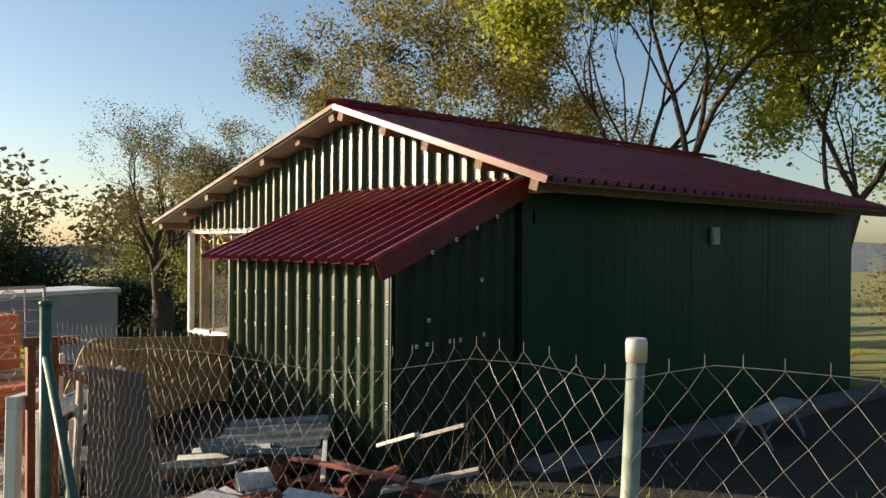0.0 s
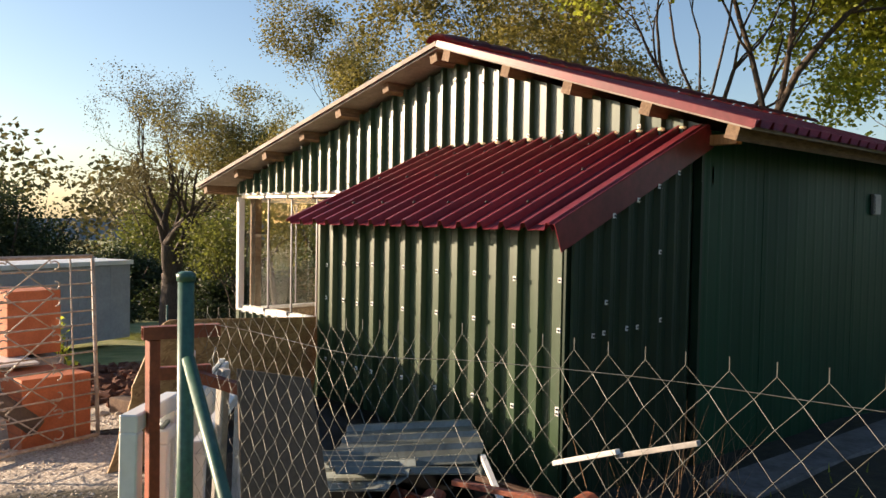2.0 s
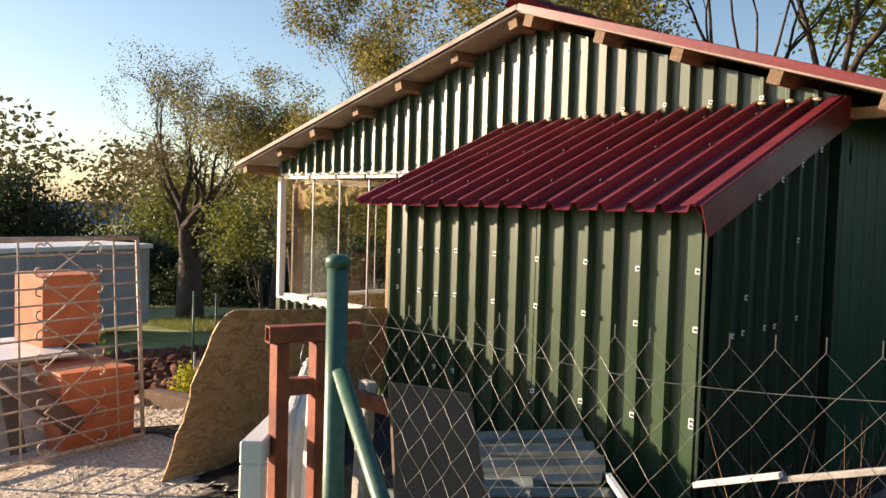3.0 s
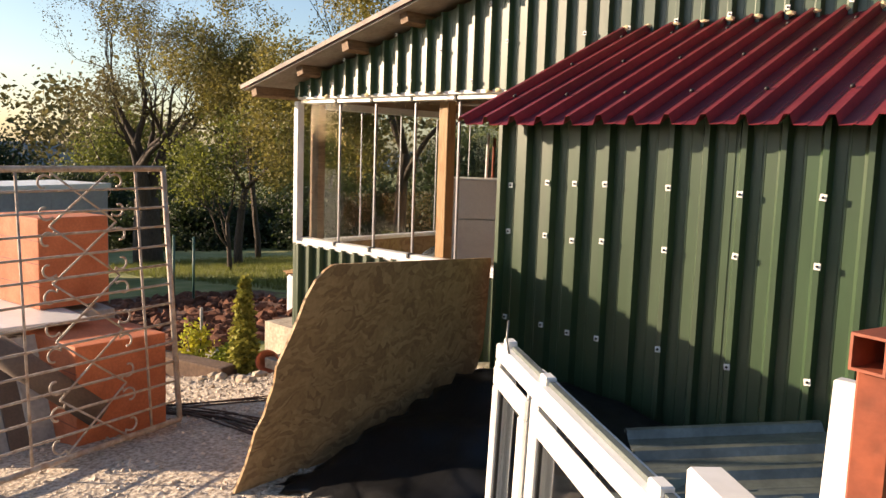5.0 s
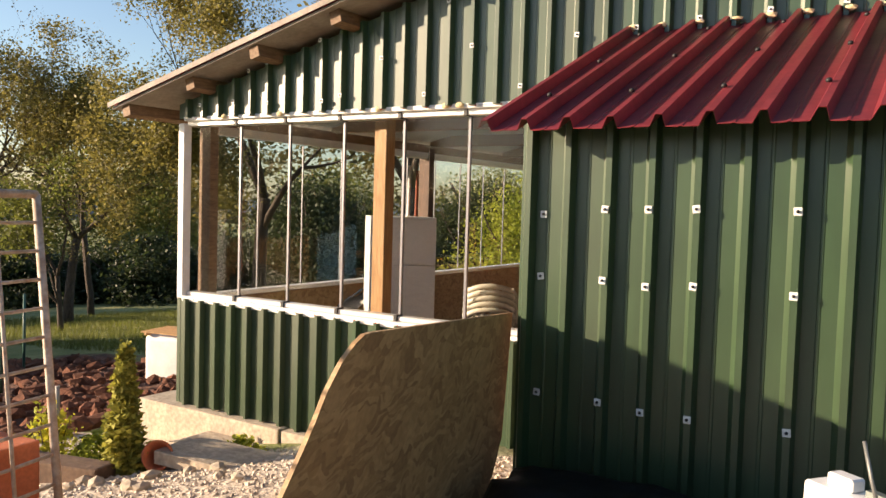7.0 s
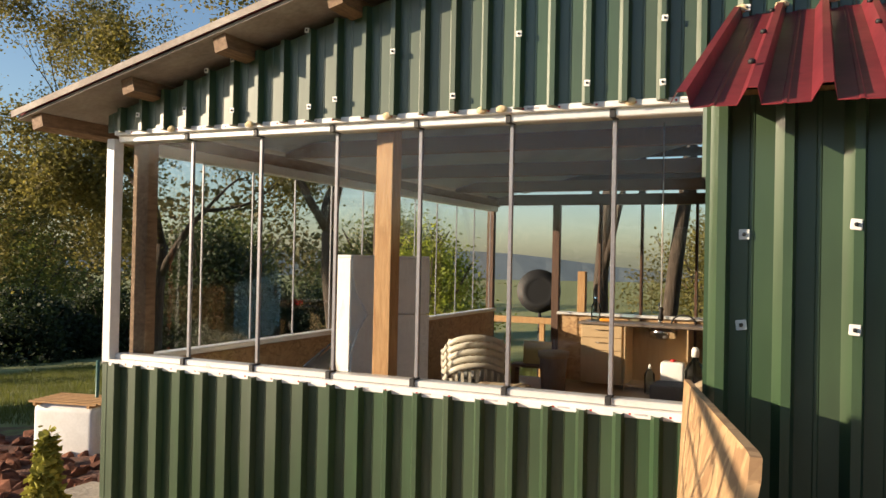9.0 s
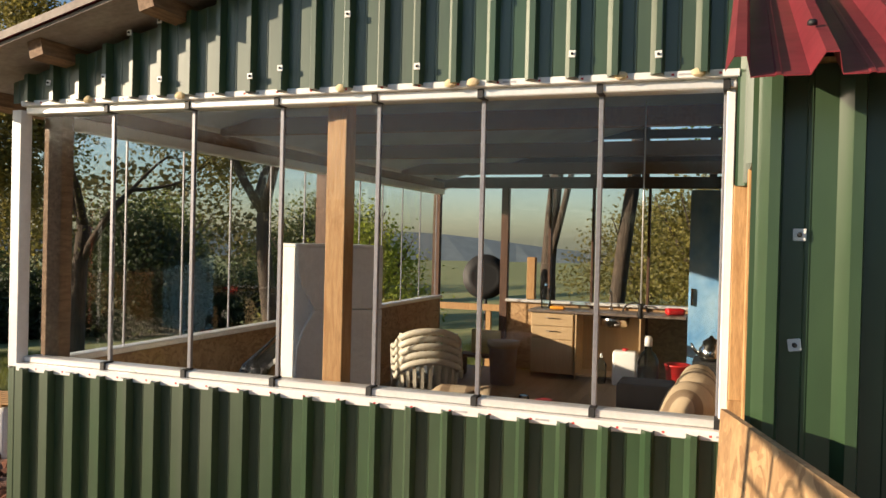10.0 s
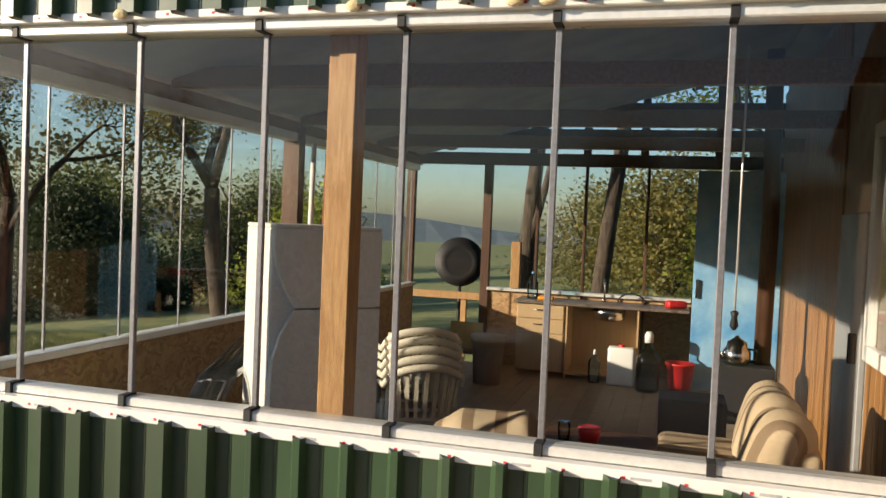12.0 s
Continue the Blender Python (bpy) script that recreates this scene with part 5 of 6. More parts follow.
for x0, y0, z0, x1, y1, z1, w, mt, lb in ((0.04, -1.80, 0.52, 0.50, -1.78, 0.69, 0.05, WHITE, "white painted batten lying across the rubble"), (0.48, -1.76, 0.655, 1.0, -1.74, 0.84, 0.045, SLATE, "grey weathered batten lying across the rubble"), (-0.35, -2.05, 0.52, 0.28, -2.50, 0.42, 0.035, WHITE, "white painted batten lying across the rubble"), (-0.1, -2.55, 0.52, 0.9, -2.25, 0.52, 0.05, TILE, "reddish timber batten on the rubble"), (-0.2, -2.25, 0.46, 1.2, -2.1, 0.44, 0.045, DARKWOOD, "dark timber batten on the rubble"), (0.6, -2.2, 0.36, 1.1, -1.7, 0.52, 0.10, SLATE, "grey board offcut on the rubble")):
    a, b = Vector((x0, y0, z0)), Vector((x1, y1, z1))
    m = Matrix.Translation(a) @ (b - a).to_track_quat("X", "Z").to_matrix().to_4x4()
    solid("batten", cube(0, (b - a).length, -w / 2, w / 2, -0.015, 0.015, 0.003, m=m), mt, lb, "batten", "loose battens")

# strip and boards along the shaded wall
solid("pavement_strip", cube(0.40, 0.80, -0.6, 7.6, -0.42, 0.12, 0.02, m=pose(0, 0, 0.12, -1.6)), material("dark_grey_concrete", (0.16, 0.15, 0.145), 0.9, 0, (0.10, 0.095, 0.09), 4, (1, 1, 1), 0.004, 20, 0.2), "grey concrete strip along the foot of the long wall", "kerb", kind="structure")
bx = thing("tilted_trestle", "old pale trestle lying by the long wall", "trestle", pose(1.35, 2.3, ground_z(1.3, 2.3), 0, 0, 8))
part("top", cube(-0.12, 0.12, -0.7, 0.7, 0.30, 0.36, 0.006), SLATE, bx)
for y in (-0.5, 0.5):
    for x in (-1, 1):
        part("leg", tube(bmesh.new(), [(0.05 * x, y, 0.30), (0.2 * x, y, 0.0)], 0.02, 6), SLATE, bx)

# rebar on the gravel
rb = thing("rebar_bundle", "bundle of thin rusty reinforcing bars lying on the gravel", "rebar")
REBAR = material("rusty_rebar", (0.055, 0.035, 0.026), 0.7, 0.2, (0.09, 0.045, 0.025), 20)
for i in range(13):
    a = Vector((-5.35 + rng.uniform(-0.25, 0.25), -2.72 + rng.uniform(-0.12, 0.12), 0))
    b = Vector((-3.35 + rng.uniform(-0.4, 0.1), -2.86 + 0.035 * i + rng.uniform(-0.1, 0.1), 0))
    if i > 9:
        b = Vector((-4.25 + rng.uniform(-0.2, 0.2), -1.75 + rng.uniform(-0.2, 0.2), 0))
    ps = [a.lerp(b, k / 6) + Vector((0, 0.03 * math.sin(k + i), 0)) for k in range(7)]
    part("bar", tube(bmesh.new(), [(p.x, p.y, ground_z(p.x, p.y) + 0.012 + 0.006 * (i % 3)) for p in ps], 0.007, 5), REBAR, rb)

# garden edge
solid("kerb_stone", cube(-0.5, 0.5, -0.11, 0.11, 0, 0.2, 0.02, seg=2, m=pose(-6.75, -1.62, ground_z(-6.7, -1.6) - 0.04, 0, 0, 15)), material("old_sleeper", (0.16, 0.10, 0.065), 0.9, 0, (0.10, 0.06, 0.04), 6, (1, 1, 1), 0.004, 30, 0.2), "old brown timber sleeper edging the bed", "sleeper")
solid("stone_slab", block(bmesh.new(), 0.9, 0.5, 0.10, rng), CONCRETE, "flat pale stone slab on the gravel by the plinth", "slab", m=pose(-5.75, -0.85, ground_z(-5.75, -0.85) - 0.02, 0, 4, 12))
pt = thing("flower_pot", "terracotta plastic flower pot lying on its side", "pot", pose(-6.17, -1.1, ground_z(-6.17, -1.1) + 0.10, 70, 0, 40))
part("body", lathe(bmesh.new(), ((0.07, -0.08), (0.10, 0.08), (0.115, 0.08), (0.115, 0.11), (0.10, 0.11), (0.066, -0.07)), 20), TERRACOTTA, pt)
solid("drain_pipe", lathe(bmesh.new(), ((0.05, -0.18), (0.05, 0.18), (0.042, 0.18), (0.042, -0.16)), 16, pose(-6.0, -0.72, ground_z(-6, -0.7) + 0.06, 0, 82, 30)), WHITE, "short white plastic drain pipe lying by the plinth", "pipe")
solid("stake", tube(bmesh.new(), [(-7.55, -1.05, -0.75), (-7.56, -1.05, 0.02)], 0.018, 6), SLATE, "thin grey garden stake", "stake")
for x, y, h in ((-13.2, 1.6, 1.5), (-15.0, 3.0, 1.4), (-11.5, 3.8, 1.3)):
    z = ground_z(x, y)
    solid("stake", tube(bmesh.new(), [(x, y, z - 0.1), (x + 0.02, y, z + h)], 0.025, 6), FENCE_GREEN, "thin dark fence stake beyond the bed", "stake", "fence stakes")
hv = thing("garden_box", "bulging white box under a slatted rack beside the dug bed", "box", pose(-11.6, 3.6, ground_z(-11.6, 3.6), 0, 0, 12))
part("body", cushion(bmesh.new(), -0.46, 0.46, -0.32, 0.32, 0, 0.76, 0.09), WHITE, hv)
for k in range(7):
    part("slat", cube(-0.5, 0.5, -0.34 + 0.1 * k, -0.29 + 0.1 * k, 0.79, 0.815), PINE, hv)
for x in (-0.4, 0.4):
    part("rail", cube(x - 0.02, x + 0.02, -0.36, 0.36, 0.755, 0.79), PINE, hv)

# stones and pebbles
for i in range(40):
    x, y = rng.uniform(-7.6, -5.0), rng.uniform(-2.0, -0.7)
    bm = bmesh.new()
    bmesh.ops.create_icosphere(bm, subdivisions=1, radius=rng.uniform(0.025, 0.085))
    for v in bm.verts:
        v.co = Vector((v.co.x * 1.2, v.co.y, v.co.z * 0.7)) * rng.uniform(0.8, 1.15)
    solid("stone", bm, CONCRETE, "pale rough field stone on the gravel", "stone", "loose stones", m=pose(x, y, ground_z(x, y) + 0.015, 0, 0, rng.uniform(0, 180)))
vs, fs = [], []
for i in range(9000):
    x, y = rng.uniform(-8.2, -0.6), -0.3 - abs(rng.gauss(0, 2.2))
    if x > -2.6 and y > -3.6:
        continue
    r = rng.uniform(0.007, 0.02)
    z, a, n = ground_z(x, y) + 0.002, rng.uniform(0, 6.28), len(vs)
    for k in range(4):
        vs.append((x + r * math.cos(a + 1.571 * k) * (1.3 if k % 2 else 0.9), y + r * math.sin(a + 1.571 * k) * (1.3 if k % 2 else 0.9), z))
    vs.append((x + rng.uniform(-r, r) * 0.3, y + rng.uniform(-r, r) * 0.3, z + r * 0.9))
    fs += [(n + k, n + (k + 1) % 4, n + 4) for k in range(4)]
me = bpy.data.meshes.new("gravel")
me.from_pydata(vs, [], fs)
me.materials.append(material("gravel_stones", (0.58, 0.50, 0.41), 0.9, 0, (0.46, 0.39, 0.31), 3, (1, 1, 1), 0, 30, 0.15, 0.4, 0.4, 0, True))
tagged(new("gravel", me), "loose pale gravel stones", "gravel", kind="stuff")

# container beyond the yard
ct = thing("container", "long grey steel container with a white roof edge", "container", Matrix.Translation((-23.6, 5.0, -2.0)) @ pose(0, 0, 0, 0, 0, 20))
CTM = material("grey_container_paint", (0.36, 0.36, 0.38), 0.6, 0, (0.31, 0.31, 0.33), 2, (1, 1, 1), 0, 10, 0.08)
bm = bmesh.new()
box(bm, -2.2, 0, -10, 0, 0, 2.42)
part("body", bm, CTM, ct)
for k in range(8):
    part("wall_seam", cube(0.001, 0.008, -9.2 + 1.2 * k, -9.19 + 1.2 * k, 0.1, 2.35), CTM, ct)
part("roof_edge", cube(-2.3, 0.08, -10.1, 0.08, 2.42, 2.56, 0.01), WHITE, ct, "white roof edge")


# ---- trees and shrubs ----
def leaf_mesh(name, centres, count, size, fluff, rng, flatten=0.8):
    """Many small leaves scattered about the given points."""
    c = np.array(centres)
    g = np.random.RandomState(rng.randint(0, 99999))
    p = c[g.randint(0, len(c), count)] + g.normal(0, 1, (count, 3)) * np.array([fluff, fluff, fluff * flatten])
    a = g.normal(0, 1, (count, 3)) * np.array([1, 1, 0.6])
    a /= np.linalg.norm(a, axis=1)[:, None]
    b = np.cross(a, g.normal(0, 1, (count, 3)))
    b /= np.linalg.norm(b, axis=1)[:, None]
    s = (size * g.uniform(0.5, 1.3, count))[:, None]
    v = np.stack([p - a * s * 0.55, p + b * s * 0.33, p + a * s * 0.55, p - b * s * 0.33], 1).reshape(-1, 3)
    me = bpy.data.meshes.new(name)
    me.vertices.add(4 * count)
    me.vertices.foreach_set("co", v.ravel())
    me.loops.add(4 * count)
    me.loops.foreach_set("vertex_index", np.arange(4 * count))
    me.polygons.add(count)
    me.polygons.foreach_set("loop_start", np.arange(0, 4 * count, 4))
    me.update(calc_edges=True)
    return me


def tree(name, x, y, tall, wide, seed, mat, leaves=30000, size=0.11, r=0.22, lean=(0, 0), fork=0.24, spread=0.75, levels=6, bough=0.74, fluff=0.24, label="", rise=0.05, group="", bare=0.0):
    """A forked tree of the given height and crown width; bare is the share of twigs without leaves."""
    rng = random.Random(seed)
    root = thing(name, label, "tree", Matrix.Translation((x, y, ground_z(x, y) - 0.1)), group)
    limbs, tips = [], []

    def grow(p, d, length, rad, level):
        k = 4 if level < 3 else 3
        ps, rads = [p], [rad]
        for i in range(k):
            w = 0.05 if level == 0 else 0.16
            d = (d + Vector((rng.gauss(0, w), rng.gauss(0, w), rng.gauss(rise, 0.08)))).normalized()
            p = p + d * length / k
            ps.append(p)
            rads.append(rad * (1 - (0.25 if level == 0 else 0.42) * (i + 1) / k))
            if level >= levels - 2 and i > 0 and rng.random() > bare:
                tips.append(p)
        limbs.append((ps, rads, level))
        if level >= levels:
            return
        for i in range(rng.choice((3, 3, 4)) if level == 0 else rng.choice((2, 3, 3) if level < 4 else (2, 2, 3))):
            side = Matrix.Rotation(rng.uniform(0, 6.28), 3, d) @ d.orthogonal().normalized()
            nd = (d + side * rng.uniform(0.4, 1.0) * spread).normalized()
            at = ps[-1] if i < 2 else ps[rng.randint(2, k)]
            grow(at, nd, length * bough * rng.uniform(0.75, 1.15), rads[-1] * rng.uniform(0.62, 0.85), level + 1)

    grow(Vector((0, 0, 0)), Vector((lean[0], lean[1], 1)).normalized(), fork, r, 0)
    ends = [ps[-1] for ps, rads, level in limbs]
    sz = tall / max(p.z for p in ends)
    mid = sum((p for p in ends), Vector()) / len(ends)
    far = sorted(math.hypot(p.x - mid.x, p.y - mid.y) for p in ends)
    sx = 0.5 * wide / far[int(0.95 * len(far))]
    wood = bmesh.new()
    for ps, rads, level in limbs:
        tube(wood, [(p.x * sx, p.y * sx, p.z * sz) for p in ps], rads, 9 if level == 0 else 6 if level < 3 else 3, level < 2)
    part("trunk", wood, BARK, root, "dark furrowed trunk and limbs")
    me = leaf_mesh("crown", [(p.x * sx, p.y * sx, p.z * sz) for p in tips], leaves, size, fluff, rng)
    me.materials.append(mat)
    part("crown", me, None, root, "loose crown of small leaves")
    return root


def shrub(name, x, y, w, h, seed, mat, leaves=2500, size=0.10, label="", category="shrub", group="", lumps=9, z=None):
    rng = random.Random(seed)
    root = thing(name, label, category, Matrix.Translation((x, y, (ground_z(x, y) if z is None else z) - 0.05)), group)
    c, wood = [], bmesh.new()
    for i in range(lumps * 14):
        a, q = rng.uniform(0, 6.28), math.sqrt(rng.random())
        zz = rng.uniform(0.1, 1.0)
        rr = w * 0.5 * q * (1.0 - 0.55 * zz * zz) * (0.7 + 0.3 * math.sin(3 * a + seed))
        c.append((rr * math.cos(a), rr * math.sin(a), zz * h * (1 - 0.35 * q)))
    for i in range(6):
        a = 6.28 * i / 6
        tube(wood, [(0, 0, 0), (0.15 * w * math.cos(a), 0.15 * w * math.sin(a), 0.4 * h), (0.28 * w * math.cos(a), 0.28 * w * math.sin(a), 0.75 * h)], [0.02 * h, 0.014 * h, 0.004 * h], 4)
    part("stem", wood, BARK, root)
    me = leaf_mesh("foliage", c, leaves, size, 0.10 * min(w, h), rng)
    me.materials.append(mat)
    part("foliage", me, None, root)


O1 = "oak with dark limbs and thin young olive leaves behind the house"
O2 = "oak in bright spring leaf behind the house"
tree("oak_tree", -6.0, 9.9, 13.0, 8.0, 3, LEAF_BRIGHT, 36000, 0.13, 0.15, (-0.10, 0.05), 0.30, label=O2, fluff=0.36, bare=0.2)
tree("oak_tree", -5.04, 10.4, 13.5, 8.5, 8, LEAF_BRIGHT, 36000, 0.13, 0.15, (0.06, 0.0), 0.28, label=O2, fluff=0.36, bare=0.2)
tree("oak_tree", -2.6, 13.0, 13.0, 10.0, 31, LEAF_BRIGHT, 38000, 0.13, 0.15, (0.12, 0.0), 0.24, 0.9, label=O2, fluff=0.38, bare=0.2)
tree("oak_tree", 2.2, 15.0, 11.5, 9.0, 36, LEAF_BRIGHT, 30000, 0.14, 0.16, (0.1, 0.0), 0.2, 0.9, label=O2, fluff=0.34)
O3 = "spreading oak with low crooked limbs in olive leaf by the meadow"
tree("oak_tree", -12.5, 11.8, 13.5, 10.5, 44, LEAF_OLIVE, 56000, 0.10, 0.21, (-0.1, 0.0), 0.17, 1.0, 6, 0.78, 0.28, label=O3, rise=0.0, bare=0.3)
tree("oak_tree", -18.6, 12.2, 13.0, 11.5, 63, LEAF_OLIVE, 70000, 0.10, 0.23, (0.05, 0.0), 0.16, 1.05, 6, 0.78, 0.30, label=O3, rise=-0.01, bare=0.12)
tree("oak_tree", -27.0, 11.6, 10.5, 8.5, 71, LEAF_OLIVE, 26000, 0.10, 0.18, (-0.1, 0.0), 0.2, 0.85, label=O1, fluff=0.26, bare=0.15)
tree("bare_tree", -30.3, 9.6, 11.6, 9.5, 12, LEAF_BROWN, 18000, 0.09, 0.62, (-0.12, 0), 0.13, 0.95, 7, 0.84, 0.20, label="tall budding tree with bare dark limbs beyond the container", bare=0.25)
tree("young_tree", -23.5, 9.1, 5.5, 3.2, 17, LEAF_MID, 4500, 0.11, 0.09, (0.0, 0), 0.26, 0.6, 5, label="slim young tree in fresh leaf at the edge of the field")
tree("young_tree", -30.0, 14.5, 8.5, 5.5, 19, LEAF_OLIVE, 9000, 0.13, 0.14, (0.1, 0), 0.22, 0.7, 5, label="slim young tree in olive leaf at the edge of the field")
rng = random.Random(11)
for i, (x, y, w, h) in enumerate(((-47, 7, 14, 8.5), (-52, 16, 14, 5), (-44, 1, 11, 7), (-44, 19, 12, 3.8), (-39, 24, 12, 3.8), (-33, 31, 11, 7.5), (-48, -8, 13, 7), (-44, 26, 11, 4), (-40, 31, 11, 4), (-34, 36, 11, 4.5), (-43, 9, 8, 3.6), (-27, 40, 11, 7))):
    shrub("hedge_tree", x, y, w, h, 100 + i, LEAF_DARK, 34000, 0.20, "dense dark hedgerow tree at the edge of the field", "tree", "hedgerow", 20)
for i, (x, y, w, h) in enumerate(((-20, 32, 9, 6), (-4, 33, 9, 6.5), (4, 36, 9, 6), (12, 38, 9, 5), (-1, 29, 7, 5.2), (-8, 45, 12, 7))):
    shrub("hedge_tree", x, y, w, h, 130 + i, LEAF_BRIGHT if i % 2 == 0 else LEAF_OLIVE, 13000, 0.19, "leafy hedgerow tree across the meadow behind the house", "tree", "meadow hedge", 18)
for i in range(11):
    a = radians(-58 - 7.2 * i)
    d = 24 + 3 * math.sin(2.3 * i)
    shrub("hedge_tree", -4 + d * math.cos(a), -1 + d * math.sin(a), 6.5, 4.6 + 1.2 * math.sin(1.7 * i), 160 + i, LEAF_DARK, 8000, 0.16, "dense unseen hedgerow tree across the lane, for the glass reflections", "tree", "lane hedge", 14)
for i, (x, y, w, h) in enumerate(((-68, 46, 22, 13), (-56, 60, 22, 13), (-42, 70, 22, 13), (-80, 32, 22, 12))):
    shrub("hedge_tree", x, y, w, h, 190 + i, LEAF_MID, 20000, 0.32, "tall leafy hedgerow tree beyond the meadow", "tree", "meadow hedge", 18)
# unseen trees added to darken the low sky reflected in the glass front
for i in range(5):
    a = radians(-128 - 3.6 * i)
    shrub("hedge_tree", -4 + 32 * math.cos(a), -1 + 32 * math.sin(a), 7.0, 9.2 + 0.5 * math.sin(2.1 * i), 240 + i, LEAF_DARK, 12000, 0.18, "dense unseen hedgerow tree across the lane, for the glass reflections", "tree", "lane hedge", 16)
# out-of-view trees added to block sky light from the shaded walls
for i in range(7):
    shrub("hedge_tree", 15 + 1.5 * math.sin(2.1 * i), -9 + 4.5 * i, 6.5, 9 + math.sin(1.3 * i), 210 + i, LEAF_DARK, 4200, 0.28, "unseen tall hedge tree, added to dim the shaded east wall", "tree", "side hedge", 16)
# far woods along the edge of the plain
cs = []
for k in range(900):
    a = radians(rng.choice((rng.uniform(116, 220), rng.uniform(116, 220), rng.uniform(55, 97), rng.uniform(220, 330))))
    d = rng.uniform(120, 190)
    x, y = d * math.cos(a), d * math.sin(a)
    tall = 8.5 if 2.2 < a < 3.5 else 0.0
    cs.append((x, y, ground_z(x, y) + rng.uniform(0, 9.5 + tall + 3 * math.sin(9 * a))))
me = leaf_mesh("far_woods", cs, 60000, 1.1, 2.2, rng)
me.materials.append(LEAF_BROWN)
tagged(new("far_woods", me), "distant dark woods along the edge of the plain", "woods", kind="stuff")
# thuja, yellow plant and weeds by the bed
THUJA = material("thuja_foliage", (0.34, 0.32, 0.06), 0.8, 0, (0.22, 0.23, 0.045), 2, (1, 1, 1), 0, 20, 0.2, 0.3, 0.3, 0.3, True)
tj = thing("thuja", "slim yellow-green conical thuja by the plinth", "shrub", pose(-6.35, -1.28, ground_z(-6.35, -1.28) - 0.03))
c = [(0.16 * (1 - s) ** 0.7 * math.cos(a) * q, 0.16 * (1 - s) ** 0.7 * math.sin(a) * q, 0.04 + 0.92 * s) for s, a, q in ((rng.random() ** 1.3, rng.uniform(0, 6.28), rng.uniform(0.3, 1)) for _ in range(260))]
me = leaf_mesh("foliage", c, 4200, 0.055, 0.022, rng, 1.6)
me.materials.append(THUJA)
part("foliage", me, None, tj)
part("stem", tube(bmesh.new(), [(0, 0, 0), (0, 0, 0.9)], [0.02, 0.004], 6), BARK, tj)
YEL = material("yellow_flowers", (0.55, 0.50, 0.05), 0.7, 0, (0.25, 0.30, 0.04), 4, (1, 1, 1), 0, 20, 0.2, 0.3, 0.3, 0.4, True)
shrub("yellow_shrub", -7.35, -1.25, 0.55, 0.6, 3, YEL, 900, 0.05, "low yellow flowering plant at the bed edge", "shrub")
shrub("weed_clump", -7.0, -1.0, 0.9, 0.35, 5, LEAF_BRIGHT, 1400, 0.06, "low green weeds beside the thuja", "weeds")
shrub("rose_shrub", -8.2, -2.2, 0.6, 1.5, 6, LEAF_BRIGHT, 800, 0.07, "thin upright shrub in fresh leaf in the dug bed", "shrub")
shrub("weed_clump", -5.9, -0.55, 0.7, 0.22, 8, LEAF_BRIGHT, 700, 0.05, "low green weeds at the plinth", "weeds")
# clods of dug earth
CLOD = material("dug_red_earth", (0.16, 0.065, 0.037), 0.95, 0, (0.085, 0.036, 0.022), 5, (1, 1, 1), 0.01, 25, 0.25, 0.3, 0.2, 0, True)
bm = bmesh.new()
for i in range(800):
    x, y = rng.uniform(-16.5, -8.4), rng.uniform(-2.0, 4.8)
    r = rng.uniform(0.05, 0.16)
    bmesh.ops.create_icosphere(bm, subdivisions=1, radius=r, matrix=pose(x, y, ground_z(x, y) + 0.05, rng.uniform(0, 180), 0, rng.uniform(0, 180)) @ Matrix.Diagonal((1.3, 0.9, 0.7, 1)))
for v in bm.verts:
    v.co += Vector((rng.gauss(0, 0.012), rng.gauss(0, 0.012), rng.gauss(0, 0.012)))
solid("earth_clods", bm, CLOD, "heap of freshly dug red-brown earth clods", "earth", kind="stuff")


# grass
def grass(name, count, place, h, label, mat, seed, thick=1.0):
    g = random.Random(seed)
    vs, fs = [], []
    for i in range(count):
        x, y = place(g)
        z, a = ground_z(x, y) - 0.01, g.uniform(0, 6.28)
        hh, w = h * g.uniform(0.5, 1.4), (0.006 + 0.004 * g.random()) * thick
        dx, dy = math.cos(a), math.sin(a)
        bx, by = g.gauss(0, 0.35) * hh, g.gauss(0, 0.35) * hh
        n = len(vs)
        vs += [(x - w * dx, y - w * dy, z), (x + w * dx, y + w * dy, z), (x + bx, y + by, z + hh)]
        fs.append((n, n + 1, n + 2))
    me = bpy.data.meshes.new(name)
    me.from_pydata(vs, [], fs)
    me.materials.append(mat)
    tagged(new(name, me), label, "grass", kind="stuff")


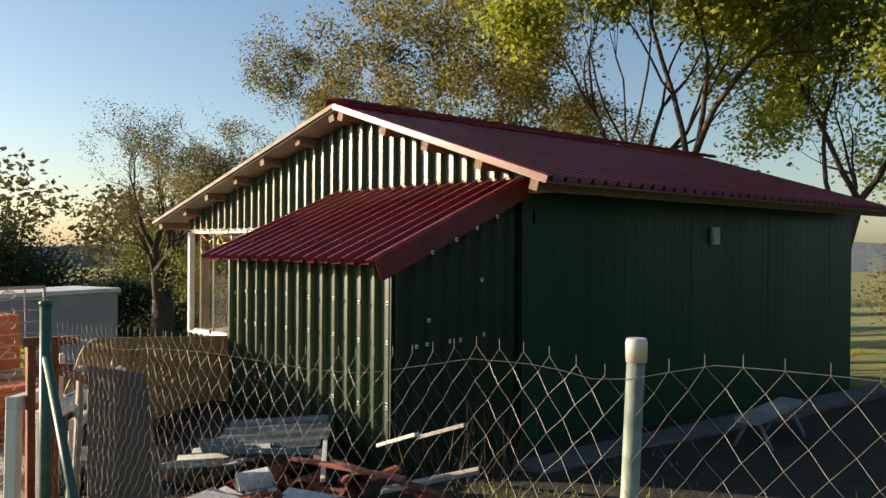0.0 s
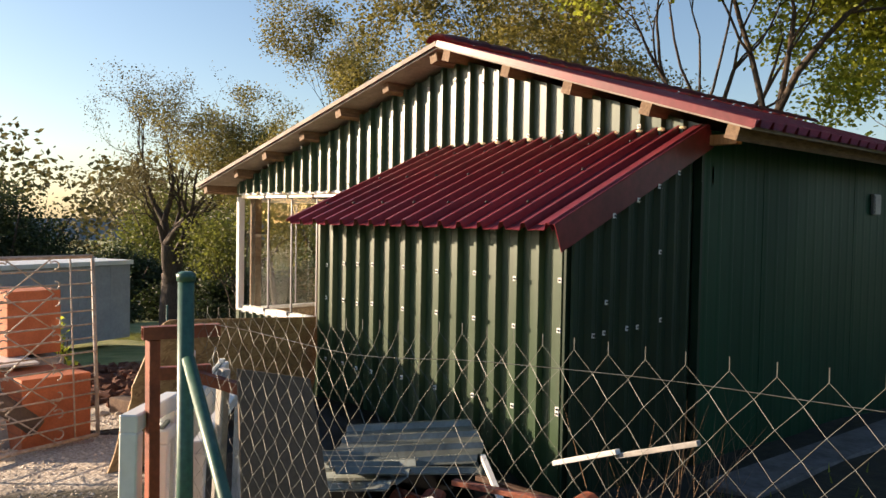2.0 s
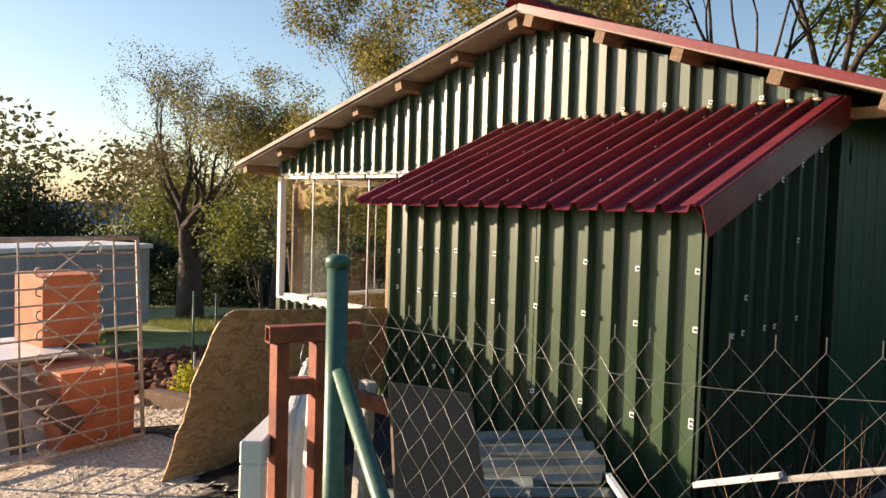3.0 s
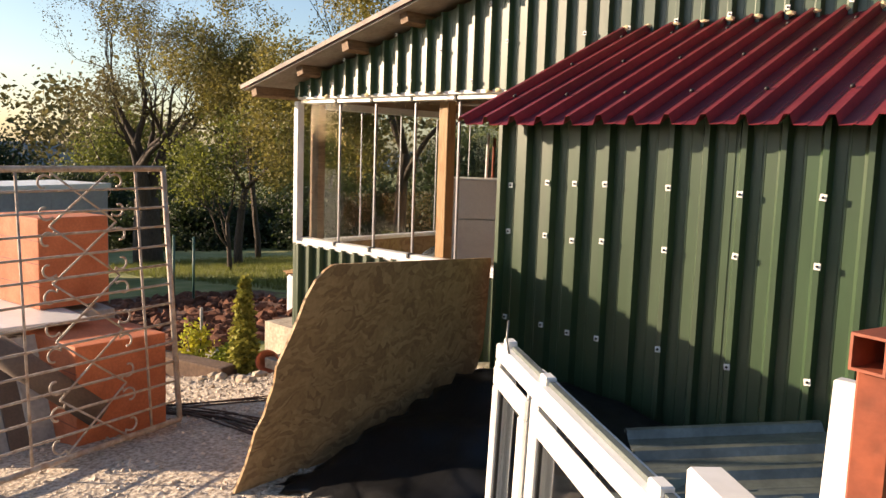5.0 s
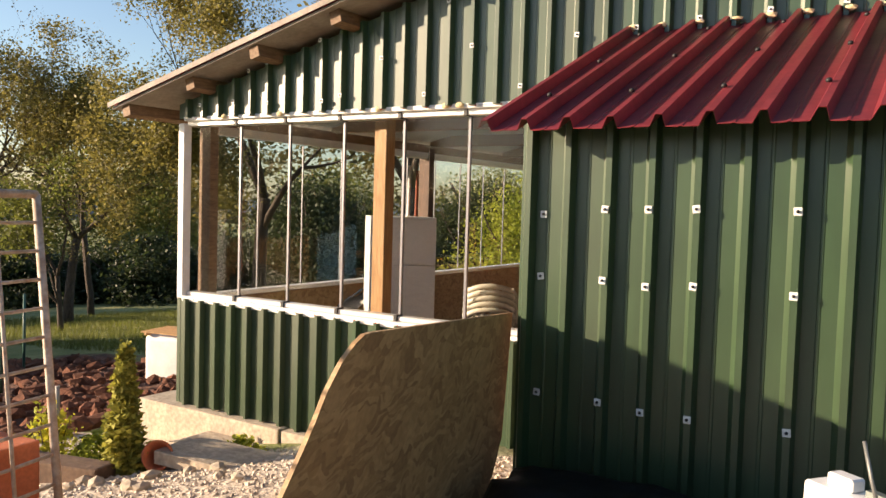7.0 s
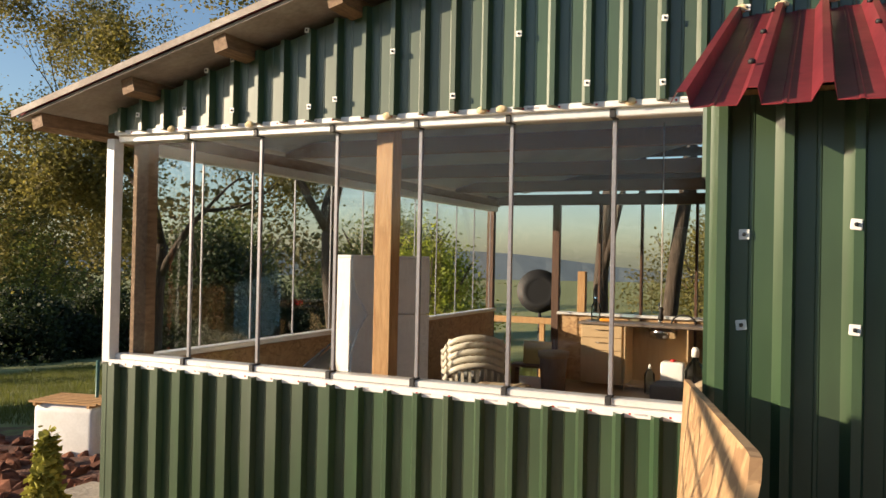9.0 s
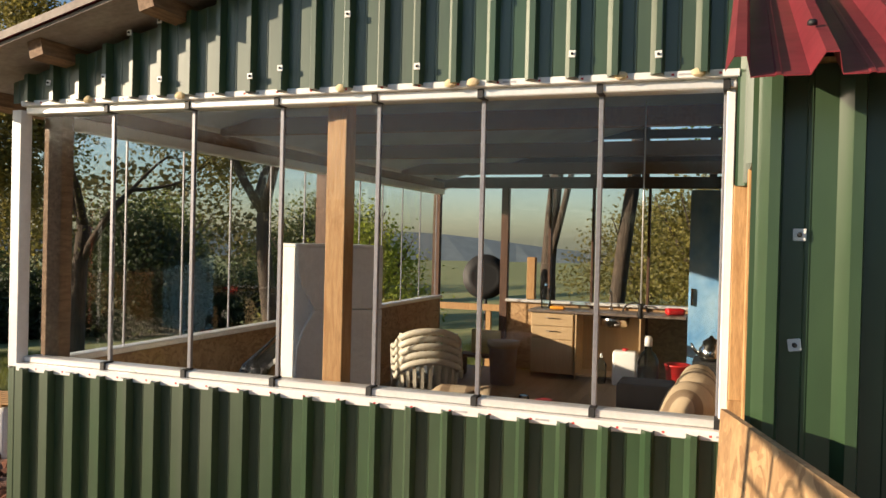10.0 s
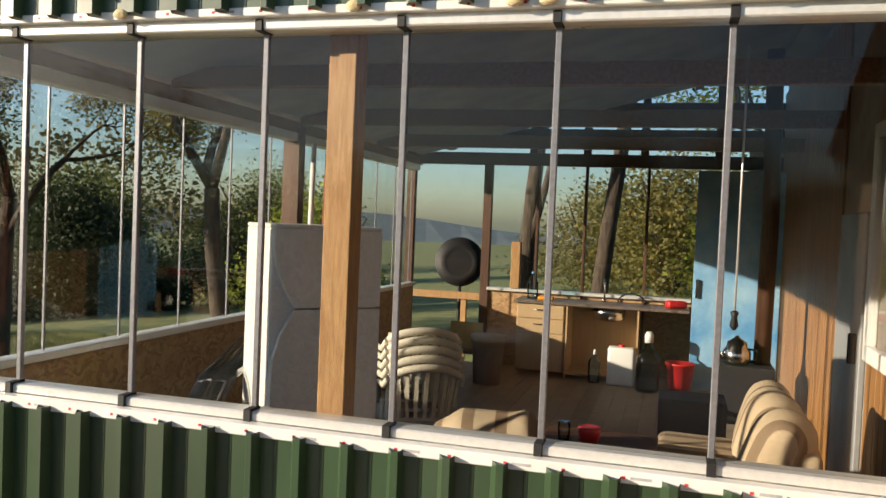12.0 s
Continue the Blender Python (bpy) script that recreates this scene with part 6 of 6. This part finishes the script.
grass("grass", 26000, lambda g: (g.uniform(0.6, 9), -4.8 + abs(g.gauss(0, 1.6)) * g.choice((-0.5, 1, 1))), 0.07, "rough grass along the wire fence", LEAF_BRIGHT, 1)
grass("grass", 15000, lambda g: (g.uniform(-7.4, -2.5), g.uniform(8.4, 16)), 0.14, "meadow grass behind the house", LEAF_BRIGHT, 2)
grass("grass", 60000, lambda g: (g.uniform(-30, -8), g.uniform(6.0, 20)), 0.18, "meadow grass beyond the dug bed", LEAF_MID, 3)
grass("dry_stalks", 80, lambda g: (g.uniform(0.12, 0.75), g.uniform(-1.7, -0.5)), 0.62, "thin dry weed stalks by the lean-to", PINE_OLD, 4, 0.35)

# marks on the window film
MARK, GREY = material("red_print", (0.62, 0.05, 0.05), 0.5), material("grey_print", (0.45, 0.45, 0.47), 0.5)
FOAM = material("yellowed_foam", (0.70, 0.58, 0.36), 0.9, 0, (0.60, 0.48, 0.28), 20, (1, 1, 1), 0.004, 60, 0.1)
for z, y in ((0.712, -0.0125), (2.368, -0.0105)):
    k = -7.1
    while k < -3.1:
        part("print_mark", cube(k, k + 0.012, y - 0.001, y, z - 0.005, z + 0.005), MARK, win, "small red print mark")
        if z < 1 and int(k * 7) % 3 == 0 or z > 1 and int(k * 5) % 4 == 0:
            part("print_bar", cube(k + 0.03, k + 0.10, y - 0.001, y, z - 0.005, z + 0.005), GREY, win, "grey printed bar")
        k += 0.21
for x in (-6.72, -6.05, -5.02, -4.4, -4.28, -3.55, -3.2):
    bm = bmesh.new()
    bmesh.ops.create_icosphere(bm, subdivisions=2, radius=0.022)
    for v in bm.verts:
        v.co = Vector((v.co.x * 1.5, v.co.y * 0.8, v.co.z)) * (1 + 0.3 * noise.noise(v.co * 40 + Vector((x, 0, 0))))
    ob = part("foam_blob", bm, FOAM, win, "blob of yellowed mounting foam")
    ob.location = (x, -0.022, 2.372)
# ragged foam line where the lean-to roof meets the gable
for i in range(15):
    bm = bmesh.new()
    bmesh.ops.create_icosphere(bm, subdivisions=1, radius=0.03)
    ob = part("foam_blob", bm, FOAM, lean, "blob of yellowed mounting foam")
    ob.location = (-2.98 + 0.2 * i + rng.uniform(-0.03, 0.03), -0.05, 2.80)
    ob.scale = (1.3, 0.7, rng.uniform(0.4, 0.9))
